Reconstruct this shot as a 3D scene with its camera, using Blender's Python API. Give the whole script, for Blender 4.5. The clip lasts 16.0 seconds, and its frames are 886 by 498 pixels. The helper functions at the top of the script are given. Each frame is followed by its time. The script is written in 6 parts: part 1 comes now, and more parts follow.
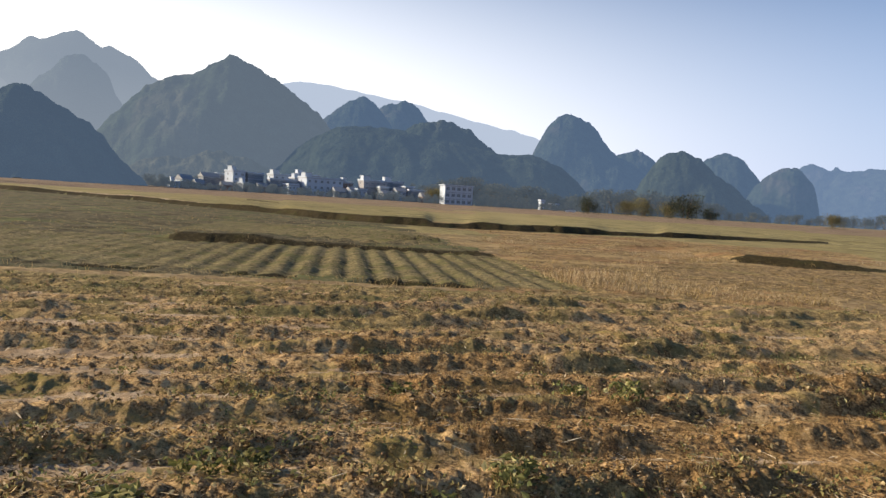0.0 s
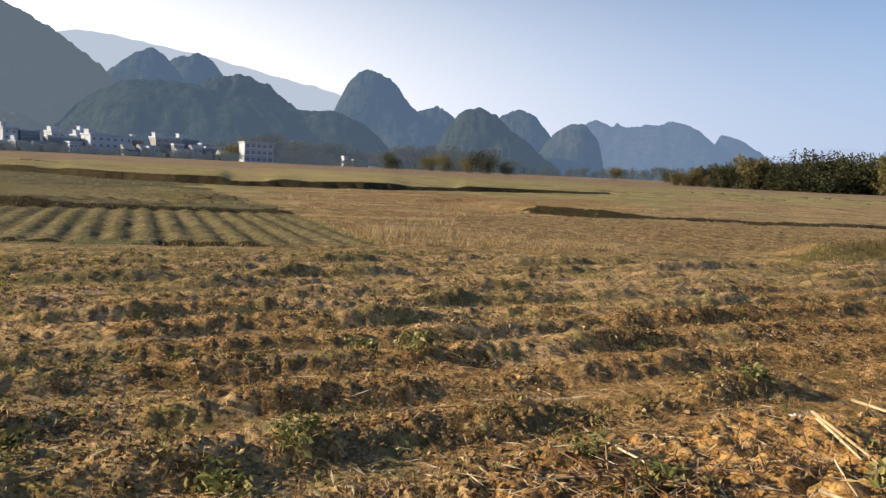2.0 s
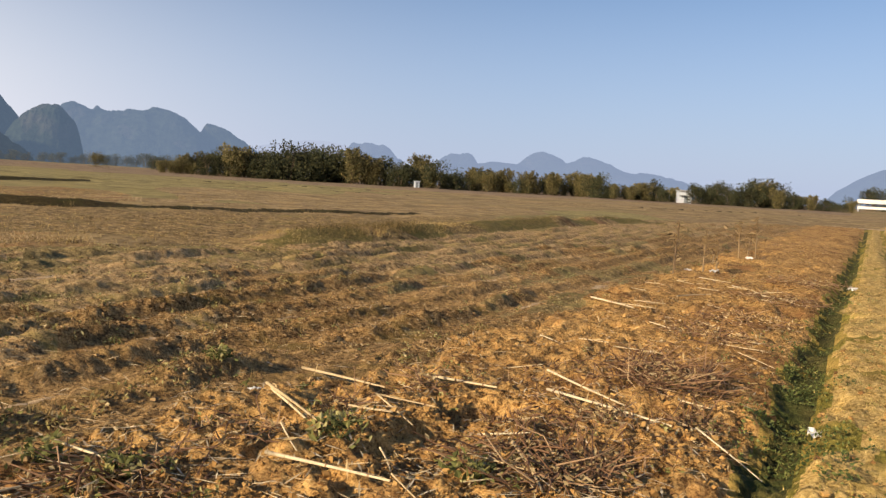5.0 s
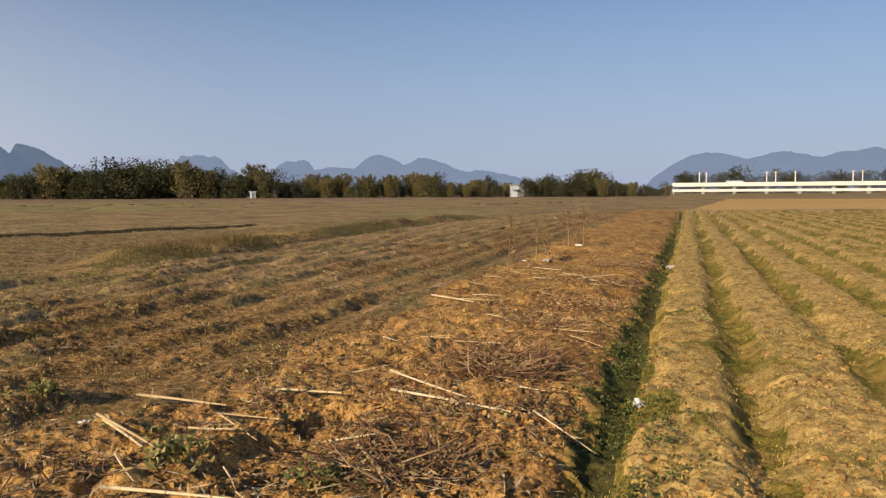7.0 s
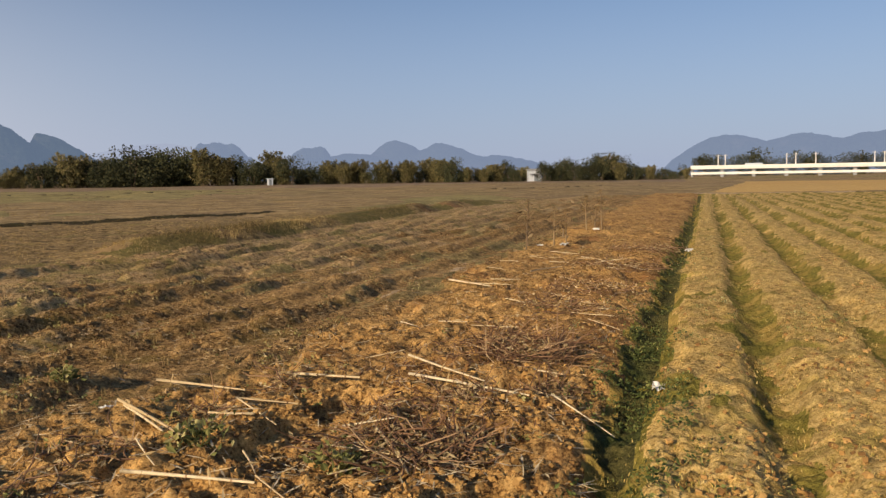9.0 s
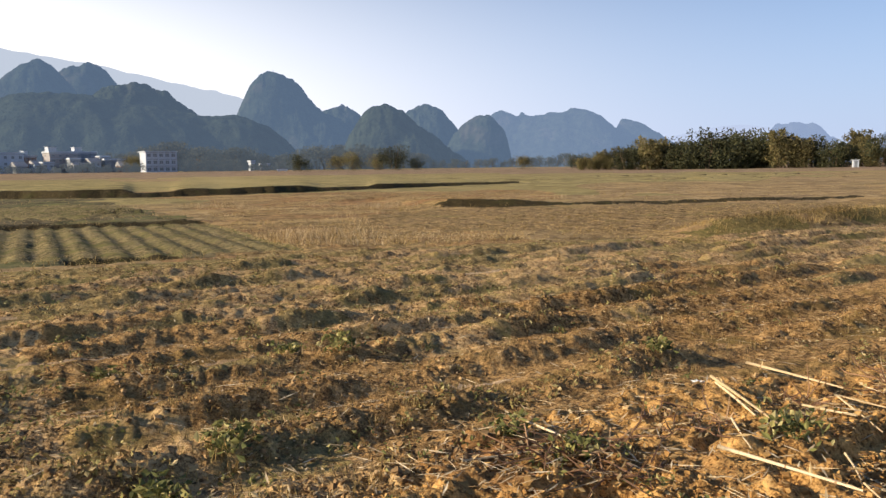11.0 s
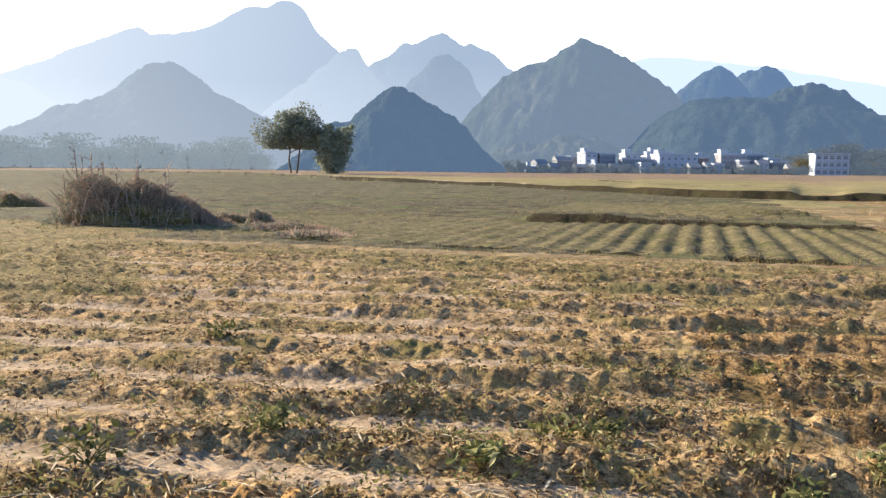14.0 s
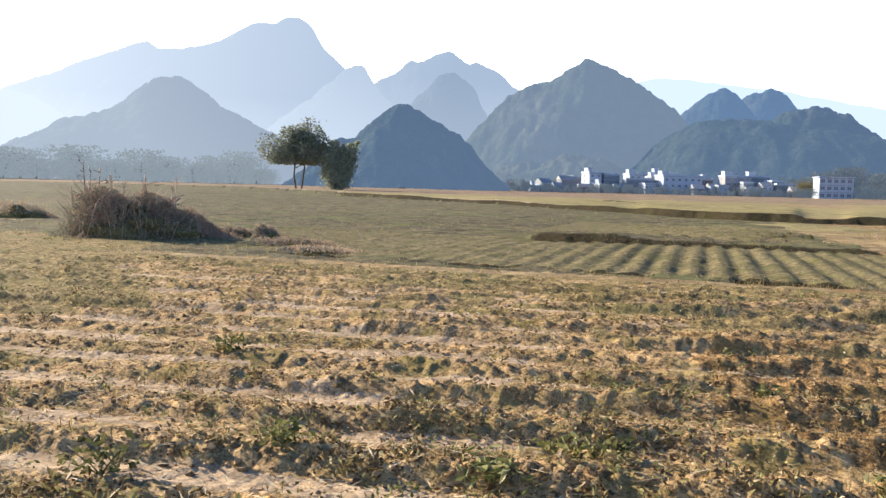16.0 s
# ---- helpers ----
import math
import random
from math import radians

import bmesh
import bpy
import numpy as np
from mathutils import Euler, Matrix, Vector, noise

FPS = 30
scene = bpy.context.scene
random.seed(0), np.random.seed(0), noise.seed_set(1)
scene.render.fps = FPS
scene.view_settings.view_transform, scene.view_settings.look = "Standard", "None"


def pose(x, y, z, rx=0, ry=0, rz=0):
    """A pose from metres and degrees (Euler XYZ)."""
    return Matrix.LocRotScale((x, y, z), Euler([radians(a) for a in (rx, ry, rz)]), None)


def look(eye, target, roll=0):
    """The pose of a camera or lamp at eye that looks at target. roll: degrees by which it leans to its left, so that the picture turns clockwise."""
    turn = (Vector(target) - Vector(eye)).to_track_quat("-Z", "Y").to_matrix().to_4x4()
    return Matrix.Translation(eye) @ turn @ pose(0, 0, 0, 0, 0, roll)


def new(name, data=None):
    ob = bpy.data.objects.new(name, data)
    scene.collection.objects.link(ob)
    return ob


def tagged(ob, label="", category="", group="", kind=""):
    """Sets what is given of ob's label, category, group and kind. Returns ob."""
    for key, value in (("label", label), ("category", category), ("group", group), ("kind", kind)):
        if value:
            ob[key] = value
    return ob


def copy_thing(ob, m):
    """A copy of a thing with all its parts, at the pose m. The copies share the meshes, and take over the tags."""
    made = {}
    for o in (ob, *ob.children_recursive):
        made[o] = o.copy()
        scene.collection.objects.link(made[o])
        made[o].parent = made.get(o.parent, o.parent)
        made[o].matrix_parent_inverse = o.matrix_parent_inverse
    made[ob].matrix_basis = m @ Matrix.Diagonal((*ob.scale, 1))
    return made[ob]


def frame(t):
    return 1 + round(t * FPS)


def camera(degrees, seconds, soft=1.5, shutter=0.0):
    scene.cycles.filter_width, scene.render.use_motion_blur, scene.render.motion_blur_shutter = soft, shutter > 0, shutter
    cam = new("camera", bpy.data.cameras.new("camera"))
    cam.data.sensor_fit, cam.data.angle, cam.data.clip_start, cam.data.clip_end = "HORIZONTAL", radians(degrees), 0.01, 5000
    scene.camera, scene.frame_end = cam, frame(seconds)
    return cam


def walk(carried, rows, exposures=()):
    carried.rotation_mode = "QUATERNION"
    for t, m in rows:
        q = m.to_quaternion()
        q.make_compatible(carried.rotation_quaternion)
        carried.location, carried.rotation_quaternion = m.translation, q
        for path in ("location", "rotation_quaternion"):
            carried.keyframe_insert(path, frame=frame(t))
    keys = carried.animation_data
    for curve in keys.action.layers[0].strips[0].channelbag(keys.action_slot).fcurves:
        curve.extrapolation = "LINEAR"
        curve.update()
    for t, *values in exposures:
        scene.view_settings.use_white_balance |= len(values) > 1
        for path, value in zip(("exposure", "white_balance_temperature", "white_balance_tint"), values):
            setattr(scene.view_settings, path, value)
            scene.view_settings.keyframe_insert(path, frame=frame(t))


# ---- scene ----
# ---------------------------------------------------------------- camera and walk
cam = camera(57.13, 16.0, soft=1.4)
# seconds, heading (degrees right of +y), pitch, roll, eye
TURNS = [
    (0.0, 0.00, -3.05, 3.46, -0.130, 0.081, 1.607),
    (0.5, 3.58, -3.52, 3.70, -0.107, 0.138, 1.612),
    (1.0, 6.78, -4.19, 3.46, -0.072, 0.140, 1.603),
    (1.5, 10.12, -4.90, 2.99, -0.035, 0.067, 1.604),
    (2.0, 13.80, -5.35, 2.70, 0.042, 0.182, 1.582),
    (2.5, 19.04, -5.47, 3.00, 0.059, 0.097, 1.592),
    (3.0, 24.78, -5.52, 3.51, 0.022, 0.022, 1.607),
    (3.5, 29.30, -5.48, 3.27, 0.062, 0.080, 1.602),
    (4.0, 34.12, -5.28, 3.14, 0.090, 0.054, 1.611),
    (4.5, 41.38, -4.76, 3.31, 0.128, 0.029, 1.602),
    (5.0, 48.66, -4.35, 3.33, 0.142, -0.066, 1.618),
    (5.2, 51.77, -4.17, 3.23, 0.125, -0.086, 1.621),
    (7.3, 59.75, -3.89, -0.22, 0.135, -0.168, 1.631),
    (7.5, 59.60, -4.15, -0.11, 0.126, -0.168, 1.640),
    (8.0, 59.15, -4.67, -0.42, 0.158, -0.160, 1.632),
    (8.2, 58.97, -4.71, -0.62, 0.159, -0.160, 1.612),
    (10.3, 53.94, -6.07, 0.52, 0.141, -0.106, 1.624),
    (10.5, 49.46, -5.88, 0.60, 0.145, -0.010, 1.615),
    (10.8, 32.58, -5.80, -0.50, 0.050, -0.010, 1.600),
    (11.0, 19.76, -5.54, -0.74, -0.011, -0.023, 1.619),
    (11.5, 2.91, -4.97, -0.26, -0.097, 0.072, 1.565),
    (12.0, -8.06, -5.32, 0.90, -0.173, 0.031, 1.572),
    (12.5, -16.16, -5.64, 1.63, -0.185, 0.025, 1.578),
    (13.0, -21.89, -5.69, 0.97, -0.095, 0.043, 1.570),
    (13.5, -24.27, -5.72, 0.61, -0.091, 0.039, 1.569),
    (14.0, -24.51, -5.31, 0.55, -0.093, 0.013, 1.577),
    (14.5, -24.86, -4.46, 0.60, -0.076, 0.004, 1.571),
    (15.0, -25.03, -3.97, 0.68, -0.064, -0.024, 1.578),
    (15.5, -24.90, -4.03, 1.03, -0.088, -0.058, 1.581),
    (16.0, -24.74, -4.09, 1.42, -0.120, -0.067, 1.585),
]


def turned(heading, pitch, roll, x, y, z):
    a, b = radians(heading), radians(pitch)
    way = Vector((math.sin(a) * math.cos(b), math.cos(a) * math.cos(b), math.sin(b)))
    return look((x, y, z), Vector((x, y, z)) + way, roll)


walk(cam, [(t, turned(*r)) for t, *r in TURNS], exposures=[(0.0, 0.55, 6550, 11), (2.0, 0.55, 6800, 11), (3.5, 0.77, 7200, 12), (4.5, 0.79, 7250, 12), (5.2, 0.37, 7300, 13), (7.3, 0.17, 7250, 13), (8.2, 0.17, 7250, 13), (10.5, 0.02, 7100, 13), (11.0, 0.67, 6850, 12), (11.5, 0.85, 6500, 12), (13.0, 1.21, 6150, 11), (16.0, 1.28, 6050, 11)])

# ---------------------------------------------------------------- world and sun
SUN_HEADING, SUN_HEIGHT = -83.0, 21.0
AIR = 0.74  # brightness of the sky's haze and of the haze glow mixed into materials
world = bpy.data.worlds.new("sky")
scene.world = world
world.use_nodes = True
wn, wl = world.node_tree.nodes, world.node_tree.links
sky = wn.new("ShaderNodeTexSky")
sky.sky_type, sky.sun_disc = "NISHITA", False
sky.sun_elevation, sky.sun_rotation = radians(SUN_HEIGHT), radians(SUN_HEADING)
sky.air_density, sky.dust_density, sky.ozone_density, sky.altitude = 1.0, 0.5, 6.0, 100
ah, ae = radians(SUN_HEADING), radians(SUN_HEIGHT)
sun_way = Vector((math.sin(ah) * math.cos(ae), math.cos(ah) * math.cos(ae), math.sin(ae)))
# haze that thickens towards the horizon all round and whitens towards the sun
SKY_STRENGTH = 0.087
direction = wn.new("ShaderNodeTexCoord").outputs["Generated"]
parts = wn.new("ShaderNodeSeparateXYZ")
wl.new(direction, parts.inputs[0])
towards = wn.new("ShaderNodeVectorMath")
towards.operation = "DOT_PRODUCT"
towards.inputs[1].default_value = sun_way
wl.new(direction, towards.inputs[0])
glow = wn.new("ShaderNodeMapRange")
glow.interpolation_type = "SMOOTHSTEP"
glow.inputs[1].default_value, glow.inputs[2].default_value = -0.68, 0.8
wl.new(towards.outputs["Value"], glow.inputs[0])
haze = wn.new("ShaderNodeMix")
haze.data_type = "RGBA"
haze.inputs[6].default_value = (*(AIR * c / SKY_STRENGTH for c in (0.435, 0.545, 0.81)), 1)
haze.inputs[7].default_value = (*(AIR * c / SKY_STRENGTH for c in (1.45, 1.42, 1.36)), 1)
wl.new(glow.outputs[0], haze.inputs[0])
thick = wn.new("ShaderNodeMapRange")
thick.inputs[1].default_value, thick.inputs[2].default_value = 0.0, 0.30
thick.inputs[3].default_value, thick.inputs[4].default_value = 0.95, 0.0
wl.new(parts.outputs["Z"], thick.inputs[0])
air = wn.new("ShaderNodeMix")
air.data_type = "RGBA"
low = wn.new("ShaderNodeMapRange")
low.inputs[1].default_value, low.inputs[2].default_value, low.inputs[3].default_value, low.inputs[4].default_value = 0.1, 0.45, 0.6, 0.0
wl.new(parts.outputs["Z"], low.inputs[0])
spread = wn.new("ShaderNodeMath")
spread.operation, spread.use_clamp = "MULTIPLY_ADD", True
wl.new(low.outputs[0], spread.inputs[1])
wl.new(glow.outputs[0], spread.inputs[0])
wl.new(thick.outputs[0], spread.inputs[2])
wl.new(spread.outputs[0], air.inputs[0])
wl.new(sky.outputs[0], air.inputs[6])
wl.new(haze.outputs[2], air.inputs[7])
wn["Background"].inputs["Strength"].default_value = SKY_STRENGTH
wl.new(air.outputs[2], wn["Background"].inputs["Color"])

sun_data = bpy.data.lights.new("sun", "SUN")
sun_data.energy, sun_data.angle, sun_data.color = 5.0, radians(0.6), (1.0, 0.83, 0.60)
sun = new("sun", sun_data)
sun.matrix_world = look(sun_way * 50, (0, 0, 0))

# ---------------------------------------------------------------- materials


def material(name, rough=0.9, spec=0.25):
    m = bpy.data.materials.new(name)
    m.use_nodes = True
    p = m.node_tree.nodes["Principled BSDF"]
    p.inputs["Roughness"].default_value = rough
    p.inputs["Specular IOR Level"].default_value = spec
    return m, m.node_tree.nodes, m.node_tree.links, p


def noise_node(nodes, links, coord, scale, detail=4.0, rough=0.6, warp=0.0):
    n = nodes.new("ShaderNodeTexNoise")
    n.inputs["Scale"].default_value, n.inputs["Detail"].default_value = scale, detail
    n.inputs["Roughness"].default_value, n.inputs["Distortion"].default_value = rough, warp
    links.new(coord, n.inputs["Vector"])
    return n.outputs["Fac"]


def ramp_node(nodes, links, fac, stops):
    r = nodes.new("ShaderNodeValToRGB")
    e = r.color_ramp.elements
    while len(e) < len(stops):
        e.new(0.5)
    for el, (pos, col) in zip(e, stops):
        el.position, el.color = pos, (*col, 1)
    links.new(fac, r.inputs["Fac"])
    return r.outputs["Color"]


def mix_node(nodes, links, fac, a, b, how="MIX"):
    m = nodes.new("ShaderNodeMix")
    m.data_type, m.blend_type = "RGBA", how
    if isinstance(fac, float):
        m.inputs[0].default_value = fac
    else:
        links.new(fac, m.inputs[0])
    for sock, v in ((m.inputs[6], a), (m.inputs[7], b)):
        if isinstance(v, tuple):
            sock.default_value = (*v, 1)
        else:
            links.new(v, sock)
    return m.outputs[2]


def step_node(nodes, links, fac, lo, hi):
    m = nodes.new("ShaderNodeMapRange")
    m.inputs[1].default_value, m.inputs[2].default_value = lo, hi
    links.new(fac, m.inputs[0])
    return m.outputs[0]


def bump_node(nodes, links, p, height, dist, strength=1.0):
    b = nodes.new("ShaderNodeBump")
    b.inputs["Distance"].default_value, b.inputs["Strength"].default_value = dist, strength
    links.new(height, b.inputs["Height"])
    links.new(b.outputs[0], p.inputs["Normal"])


def place(nodes, stretch=None, links=None, turn=0.0):
    g = nodes.new("ShaderNodeNewGeometry").outputs["Position"]
    if stretch is None:
        return g
    m = nodes.new("ShaderNodeMapping")
    m.inputs["Rotation"].default_value = (0, 0, turn)
    m.inputs["Scale"].default_value = stretch
    links.new(g, m.inputs["Vector"])
    return m.outputs[0]


def earth(name, stops, patch, patch_amount, fine=9.0, broad=0.6, bump=0.03, streak=None, mottle=None):
    """Soil or stubble: a ramp over fine grain, patches of a second colour at a larger scale."""
    m, n, l, p = material(name, 0.95, 0.1)
    co = place(n)
    grain = noise_node(n, l, co, fine, 6, 0.72)
    big = noise_node(n, l, co, broad, 5, 0.65, 0.4)
    speck = noise_node(n, l, co, fine * 4.3, 3, 0.7)
    both = n.new("ShaderNodeMath")
    both.operation = "MULTIPLY_ADD"
    both.inputs[1].default_value = 0.45
    l.new(speck, both.inputs[0])
    half = n.new("ShaderNodeMath")
    half.operation = "MULTIPLY"
    half.inputs[1].default_value = 0.55
    l.new(grain, half.inputs[0]), l.new(half.outputs[0], both.inputs[2])
    col = ramp_node(n, l, both.outputs[0], [(0.5 + (pos - 0.5) * 0.42, c) for pos, c in stops])
    col = mix_node(n, l, step_node(n, l, big, 0.62 - patch_amount, 0.72 - patch_amount * 0.6), col, patch)
    wide = noise_node(n, l, co, broad * 0.17, 3, 0.5)
    col = mix_node(n, l, step_node(n, l, wide, 0.35, 0.75), col, mix_node(n, l, 0.35, col, stops[-1][1]))
    if mottle:
        # clumps and bare spots of a few steps' size
        spots = noise_node(n, l, co, mottle[0], 5, 0.75, 0.3)
        col = mix_node(n, l, mottle[1], col, ramp_node(n, l, spots, [(0.36, (0.22, 0.2, 0.17)), (0.5, (0.92, 0.92, 0.92)), (0.64, (1.45, 1.36, 1.2))]), "MULTIPLY")
    if streak:
        lines = noise_node(n, l, place(n, streak[0], l, streak[1]), 1.0, 4, 0.6)
        col = mix_node(n, l, step_node(n, l, lines, 0.5, 0.68), col, streak[2])
    l.new(col, p.inputs["Base Color"])
    bump_node(n, l, p, grain, bump)
    return m


ROW_TURN = radians(90 - 75.5)  # the rows' way, from +x
tan, brown, dark = (0.58, 0.4, 0.195), (0.37, 0.235, 0.107), (0.1, 0.06, 0.03)
straw, dry, green = (0.52, 0.39, 0.21), (0.30, 0.215, 0.085), (0.13, 0.125, 0.035)
M_NEAR = earth("ploughed_soil", [(0.33, dark), (0.46, brown), (0.58, tan), (0.75, straw)], (0.25, 0.195, 0.065), 0.13, 12, 1.3, 0.04, mottle=(4.5, 0.55))
M_BROWN = earth("brown_ploughed_soil", [(0.33, (0.06, 0.031, 0.014)), (0.46, (0.24, 0.138, 0.053)), (0.58, (0.41, 0.255, 0.1)), (0.75, (0.56, 0.385, 0.185))], (0.2, 0.135, 0.045), 0.10, 12, 1.1, 0.045, mottle=(4.5, 0.55))
M_WEEDY = earth("weedy_soil", [(0.3, (0.08, 0.056, 0.026)), (0.46, (0.22, 0.16, 0.068)), (0.6, (0.36, 0.26, 0.11)), (0.78, (0.5, 0.39, 0.19))], (0.18, 0.155, 0.06), 0.15, 9, 1.0, 0.05, mottle=(4.0, 0.6))
M_SAND = earth("sandy_furrow", [(0.28, (0.24, 0.155, 0.08)), (0.42, (0.46, 0.335, 0.2)), (0.66, (0.61, 0.47, 0.31))], (0.32, 0.22, 0.12), 0.14, 14, 1.6, 0.03, mottle=(5.0, 0.4))
M_BED = earth("orange_soil", [(0.31, (0.09, 0.043, 0.017)), (0.43, (0.355, 0.2, 0.07)), (0.64, (0.61, 0.385, 0.15))], (0.19, 0.095, 0.042), 0.12, 11, 0.8, 0.04, mottle=(5.0, 0.5))
M_GREEN = earth("grassy_soil", [(0.28, (0.17, 0.105, 0.03)), (0.43, (0.44, 0.295, 0.095)), (0.66, (0.68, 0.49, 0.2))], (0.26, 0.21, 0.05), 0.09, 11, 1.5, 0.035, mottle=(4.0, 0.45))
M_RIDGE = earth("ridge_field", [(0.32, (0.04, 0.035, 0.018)), (0.48, (0.15, 0.124, 0.058)), (0.66, (0.3, 0.245, 0.125))], (0.12, 0.115, 0.042), 0.16, 7, 0.9, 0.05, mottle=(2.0, 0.5))
M_DRY = earth("dry_grass_field", [(0.3, (0.085, 0.058, 0.026)), (0.5, (0.23, 0.16, 0.07)), (0.7, (0.42, 0.31, 0.15))], (0.25, 0.135, 0.065), 0.16, 3.5, 0.3, 0.05,
              ((0.12, 0.5, 1.0), 0.1, (0.4, 0.29, 0.14)), mottle=(1.3, 0.7))
M_FAR = earth("far_stubble", [(0.3, (0.19, 0.128, 0.06)), (0.52, (0.29, 0.21, 0.105)), (0.72, (0.41, 0.31, 0.165))], (0.26, 0.205, 0.095), 0.12, 0.8, 0.03, 0.05,
              ((0.05, 0.004, 1.0), 0.25, (0.31, 0.22, 0.13)), mottle=(0.22, 0.55))
M_PALE = earth("pale_stubble", [(0.3, (0.085, 0.056, 0.026)), (0.48, (0.22, 0.15, 0.068)), (0.68, (0.42, 0.31, 0.155))], (0.22, 0.18, 0.07), 0.08, 5, 0.4, mottle=(2.2, 0.75))
# dark bank plants, with the riser's shade also put into the colour
M_BANK = earth("shaded_bank_grass", [(0.3, (0.014, 0.012, 0.007)), (0.58, (0.04, 0.032, 0.015)), (0.86, (0.12, 0.09, 0.04))], (0.04, 0.04, 0.014), 0.12, 6, 0.8, 0.06)
M_STRIP = earth("overgrown_edge", [(0.3, (0.09, 0.075, 0.026)), (0.55, (0.19, 0.15, 0.055)), (0.8, (0.34, 0.26, 0.1))], (0.12, 0.11, 0.035), 0.12, 6, 0.8, 0.06)
M_LUSH = earth("grassy_furrow", [(0.28, (0.06, 0.055, 0.013)), (0.46, (0.16, 0.145, 0.03)), (0.7, (0.31, 0.25, 0.06))], (0.4, 0.27, 0.08), 0.15, 11, 1.8, 0.035)
M_LEFT = earth("green_fallow", [(0.28, (0.048, 0.041, 0.022)), (0.5, (0.107, 0.092, 0.05)), (0.74, (0.21, 0.178, 0.1))], (0.11, 0.12, 0.045), 0.14, 4, 0.25, mottle=(0.7, 0.85))
M_PASTURE = earth("yellow_green_pasture", [(0.3, (0.17, 0.145, 0.058)), (0.52, (0.26, 0.22, 0.095)), (0.72, (0.38, 0.32, 0.15))], (0.24, 0.2, 0.08), 0.12, 0.9, 0.05, 0.05,
                  ((0.05, 0.006, 1.0), 0.2, (0.33, 0.27, 0.12)), mottle=(0.25, 0.5))
# weedy ditch soil, darkened in colour to paint in the ditch's shade
M_DITCH = earth("shaded_ditch", [(0.3, (0.03, 0.032, 0.014)), (0.55, (0.08, 0.078, 0.027)), (0.8, (0.17, 0.145, 0.05))], (0.065, 0.085, 0.025), 0.14, 12, 2.0, 0.05)
M_RED = earth("red_fallow", [(0.3, (0.17, 0.115, 0.078)), (0.55, (0.26, 0.185, 0.122)), (0.78, (0.36, 0.27, 0.175))], (0.23, 0.19, 0.1), 0.10, 0.9, 0.04, 0.05, mottle=(0.2, 0.5))
M_ORANGE = earth("orange_stubble", [(0.3, (0.42, 0.26, 0.09)), (0.6, (0.58, 0.38, 0.14)), (0.8, (0.66, 0.46, 0.19))], (0.5, 0.33, 0.13), 0.1, 2, 0.1)

# ---------------------------------------------------------------- relief of the land


def lattice(ix, iy, seed):
    h = (ix.astype(np.int64) * 374761393 + iy.astype(np.int64) * 668265263 + seed * 974711) & 0x7FFFFFFF
    h = ((h ^ (h >> 13)) * 1274126177) & 0x7FFFFFFF
    return ((h ^ (h >> 16)) & 0xFFFF) / 65535.0


def value_noise(x, y, seed=0):
    ix, iy = np.floor(x), np.floor(y)
    fx, fy = x - ix, y - iy
    fx, fy = fx * fx * (3 - 2 * fx), fy * fy * (3 - 2 * fy)
    a, b = lattice(ix, iy, seed), lattice(ix + 1, iy, seed)
    c, d = lattice(ix, iy + 1, seed), lattice(ix + 1, iy + 1, seed)
    return (a + (b - a) * fx) * (1 - fy) + (c + (d - c) * fx) * fy


def fbm(x, y, octaves=4, seed=0):
    total, amp, norm = 0.0, 1.0, 0.0
    for k in range(octaves):
        total = total + amp * value_noise(x * 2 ** k, y * 2 ** k, seed + 17 * k)
        norm += amp
        amp *= 0.55
    return total / norm - 0.5


def billow(x, y, octaves=3, seed=0):
    """Rounded lumps with creases between, about 0 on the whole."""
    total, amp, norm = 0.0, 1.0, 0.0
    for k in range(octaves):
        total = total + amp * np.abs(2 * value_noise(x * 1.9 ** k + 7.3 * k, y * 1.9 ** k - 3.1 * k, seed + 13 * k) - 1)
        norm += amp
        amp *= 0.5
    return total / norm - 0.4


def smooth(a, b, x):
    t = np.clip((x - a) / (b - a), 0, 1)
    return t * t * (3 - 2 * t)


BUNDS = [(60, 103, 97, 92, 0.8), (35, 96, 46, 88, 0.5), (8.0, 45, 16, 43, 0.3), (-26, 120, -34, 128, 1.5),
         (-2.5, 35.5, -0.4, 36.5, 0.2), (55, 80, 75, 72, 0.6), (95, 60, 130, 40, 0.7)]
RX, RY = math.cos(ROW_TURN), math.sin(ROW_TURN)  # along the rows


def row_frame(x, y):
    """Metres along the rows and across them (to the far side positive)."""
    return x * RX + y * RY, -x * RY + y * RX


def field_edge(a):
    """Where the ploughed field ends on its far side, across the rows, at a metres along them."""
    return np.interp(a, [-30, 0, 8, 12, 15, 20, 30, 48, 75], [19.5, 15.4, 14.8, 13.6, 12.3, 12.0, 12.9, 12.8, 9.5])


def bank_range(az):
    """Distance of the long dark terrace bank by heading in degrees."""
    return np.interp(az, [-60, -38, -35, -32, -28, -24, -20, -16, -9, -5, 0, 8, 16, 30], [330, 191, 150, 130, 115, 105, 94, 82, 69, 64, 61.5, 65, 74, 98])


def row_phase(x, y):
    """0 to 1 over one ploughed row, 0 in the furrow's bottom."""
    along, across = row_frame(x, y)
    ph = (across + fbm(x * 0.5, y * 0.5, 3, 5) * 0.22 - 5.0) / 0.9
    return ph - np.floor(ph)


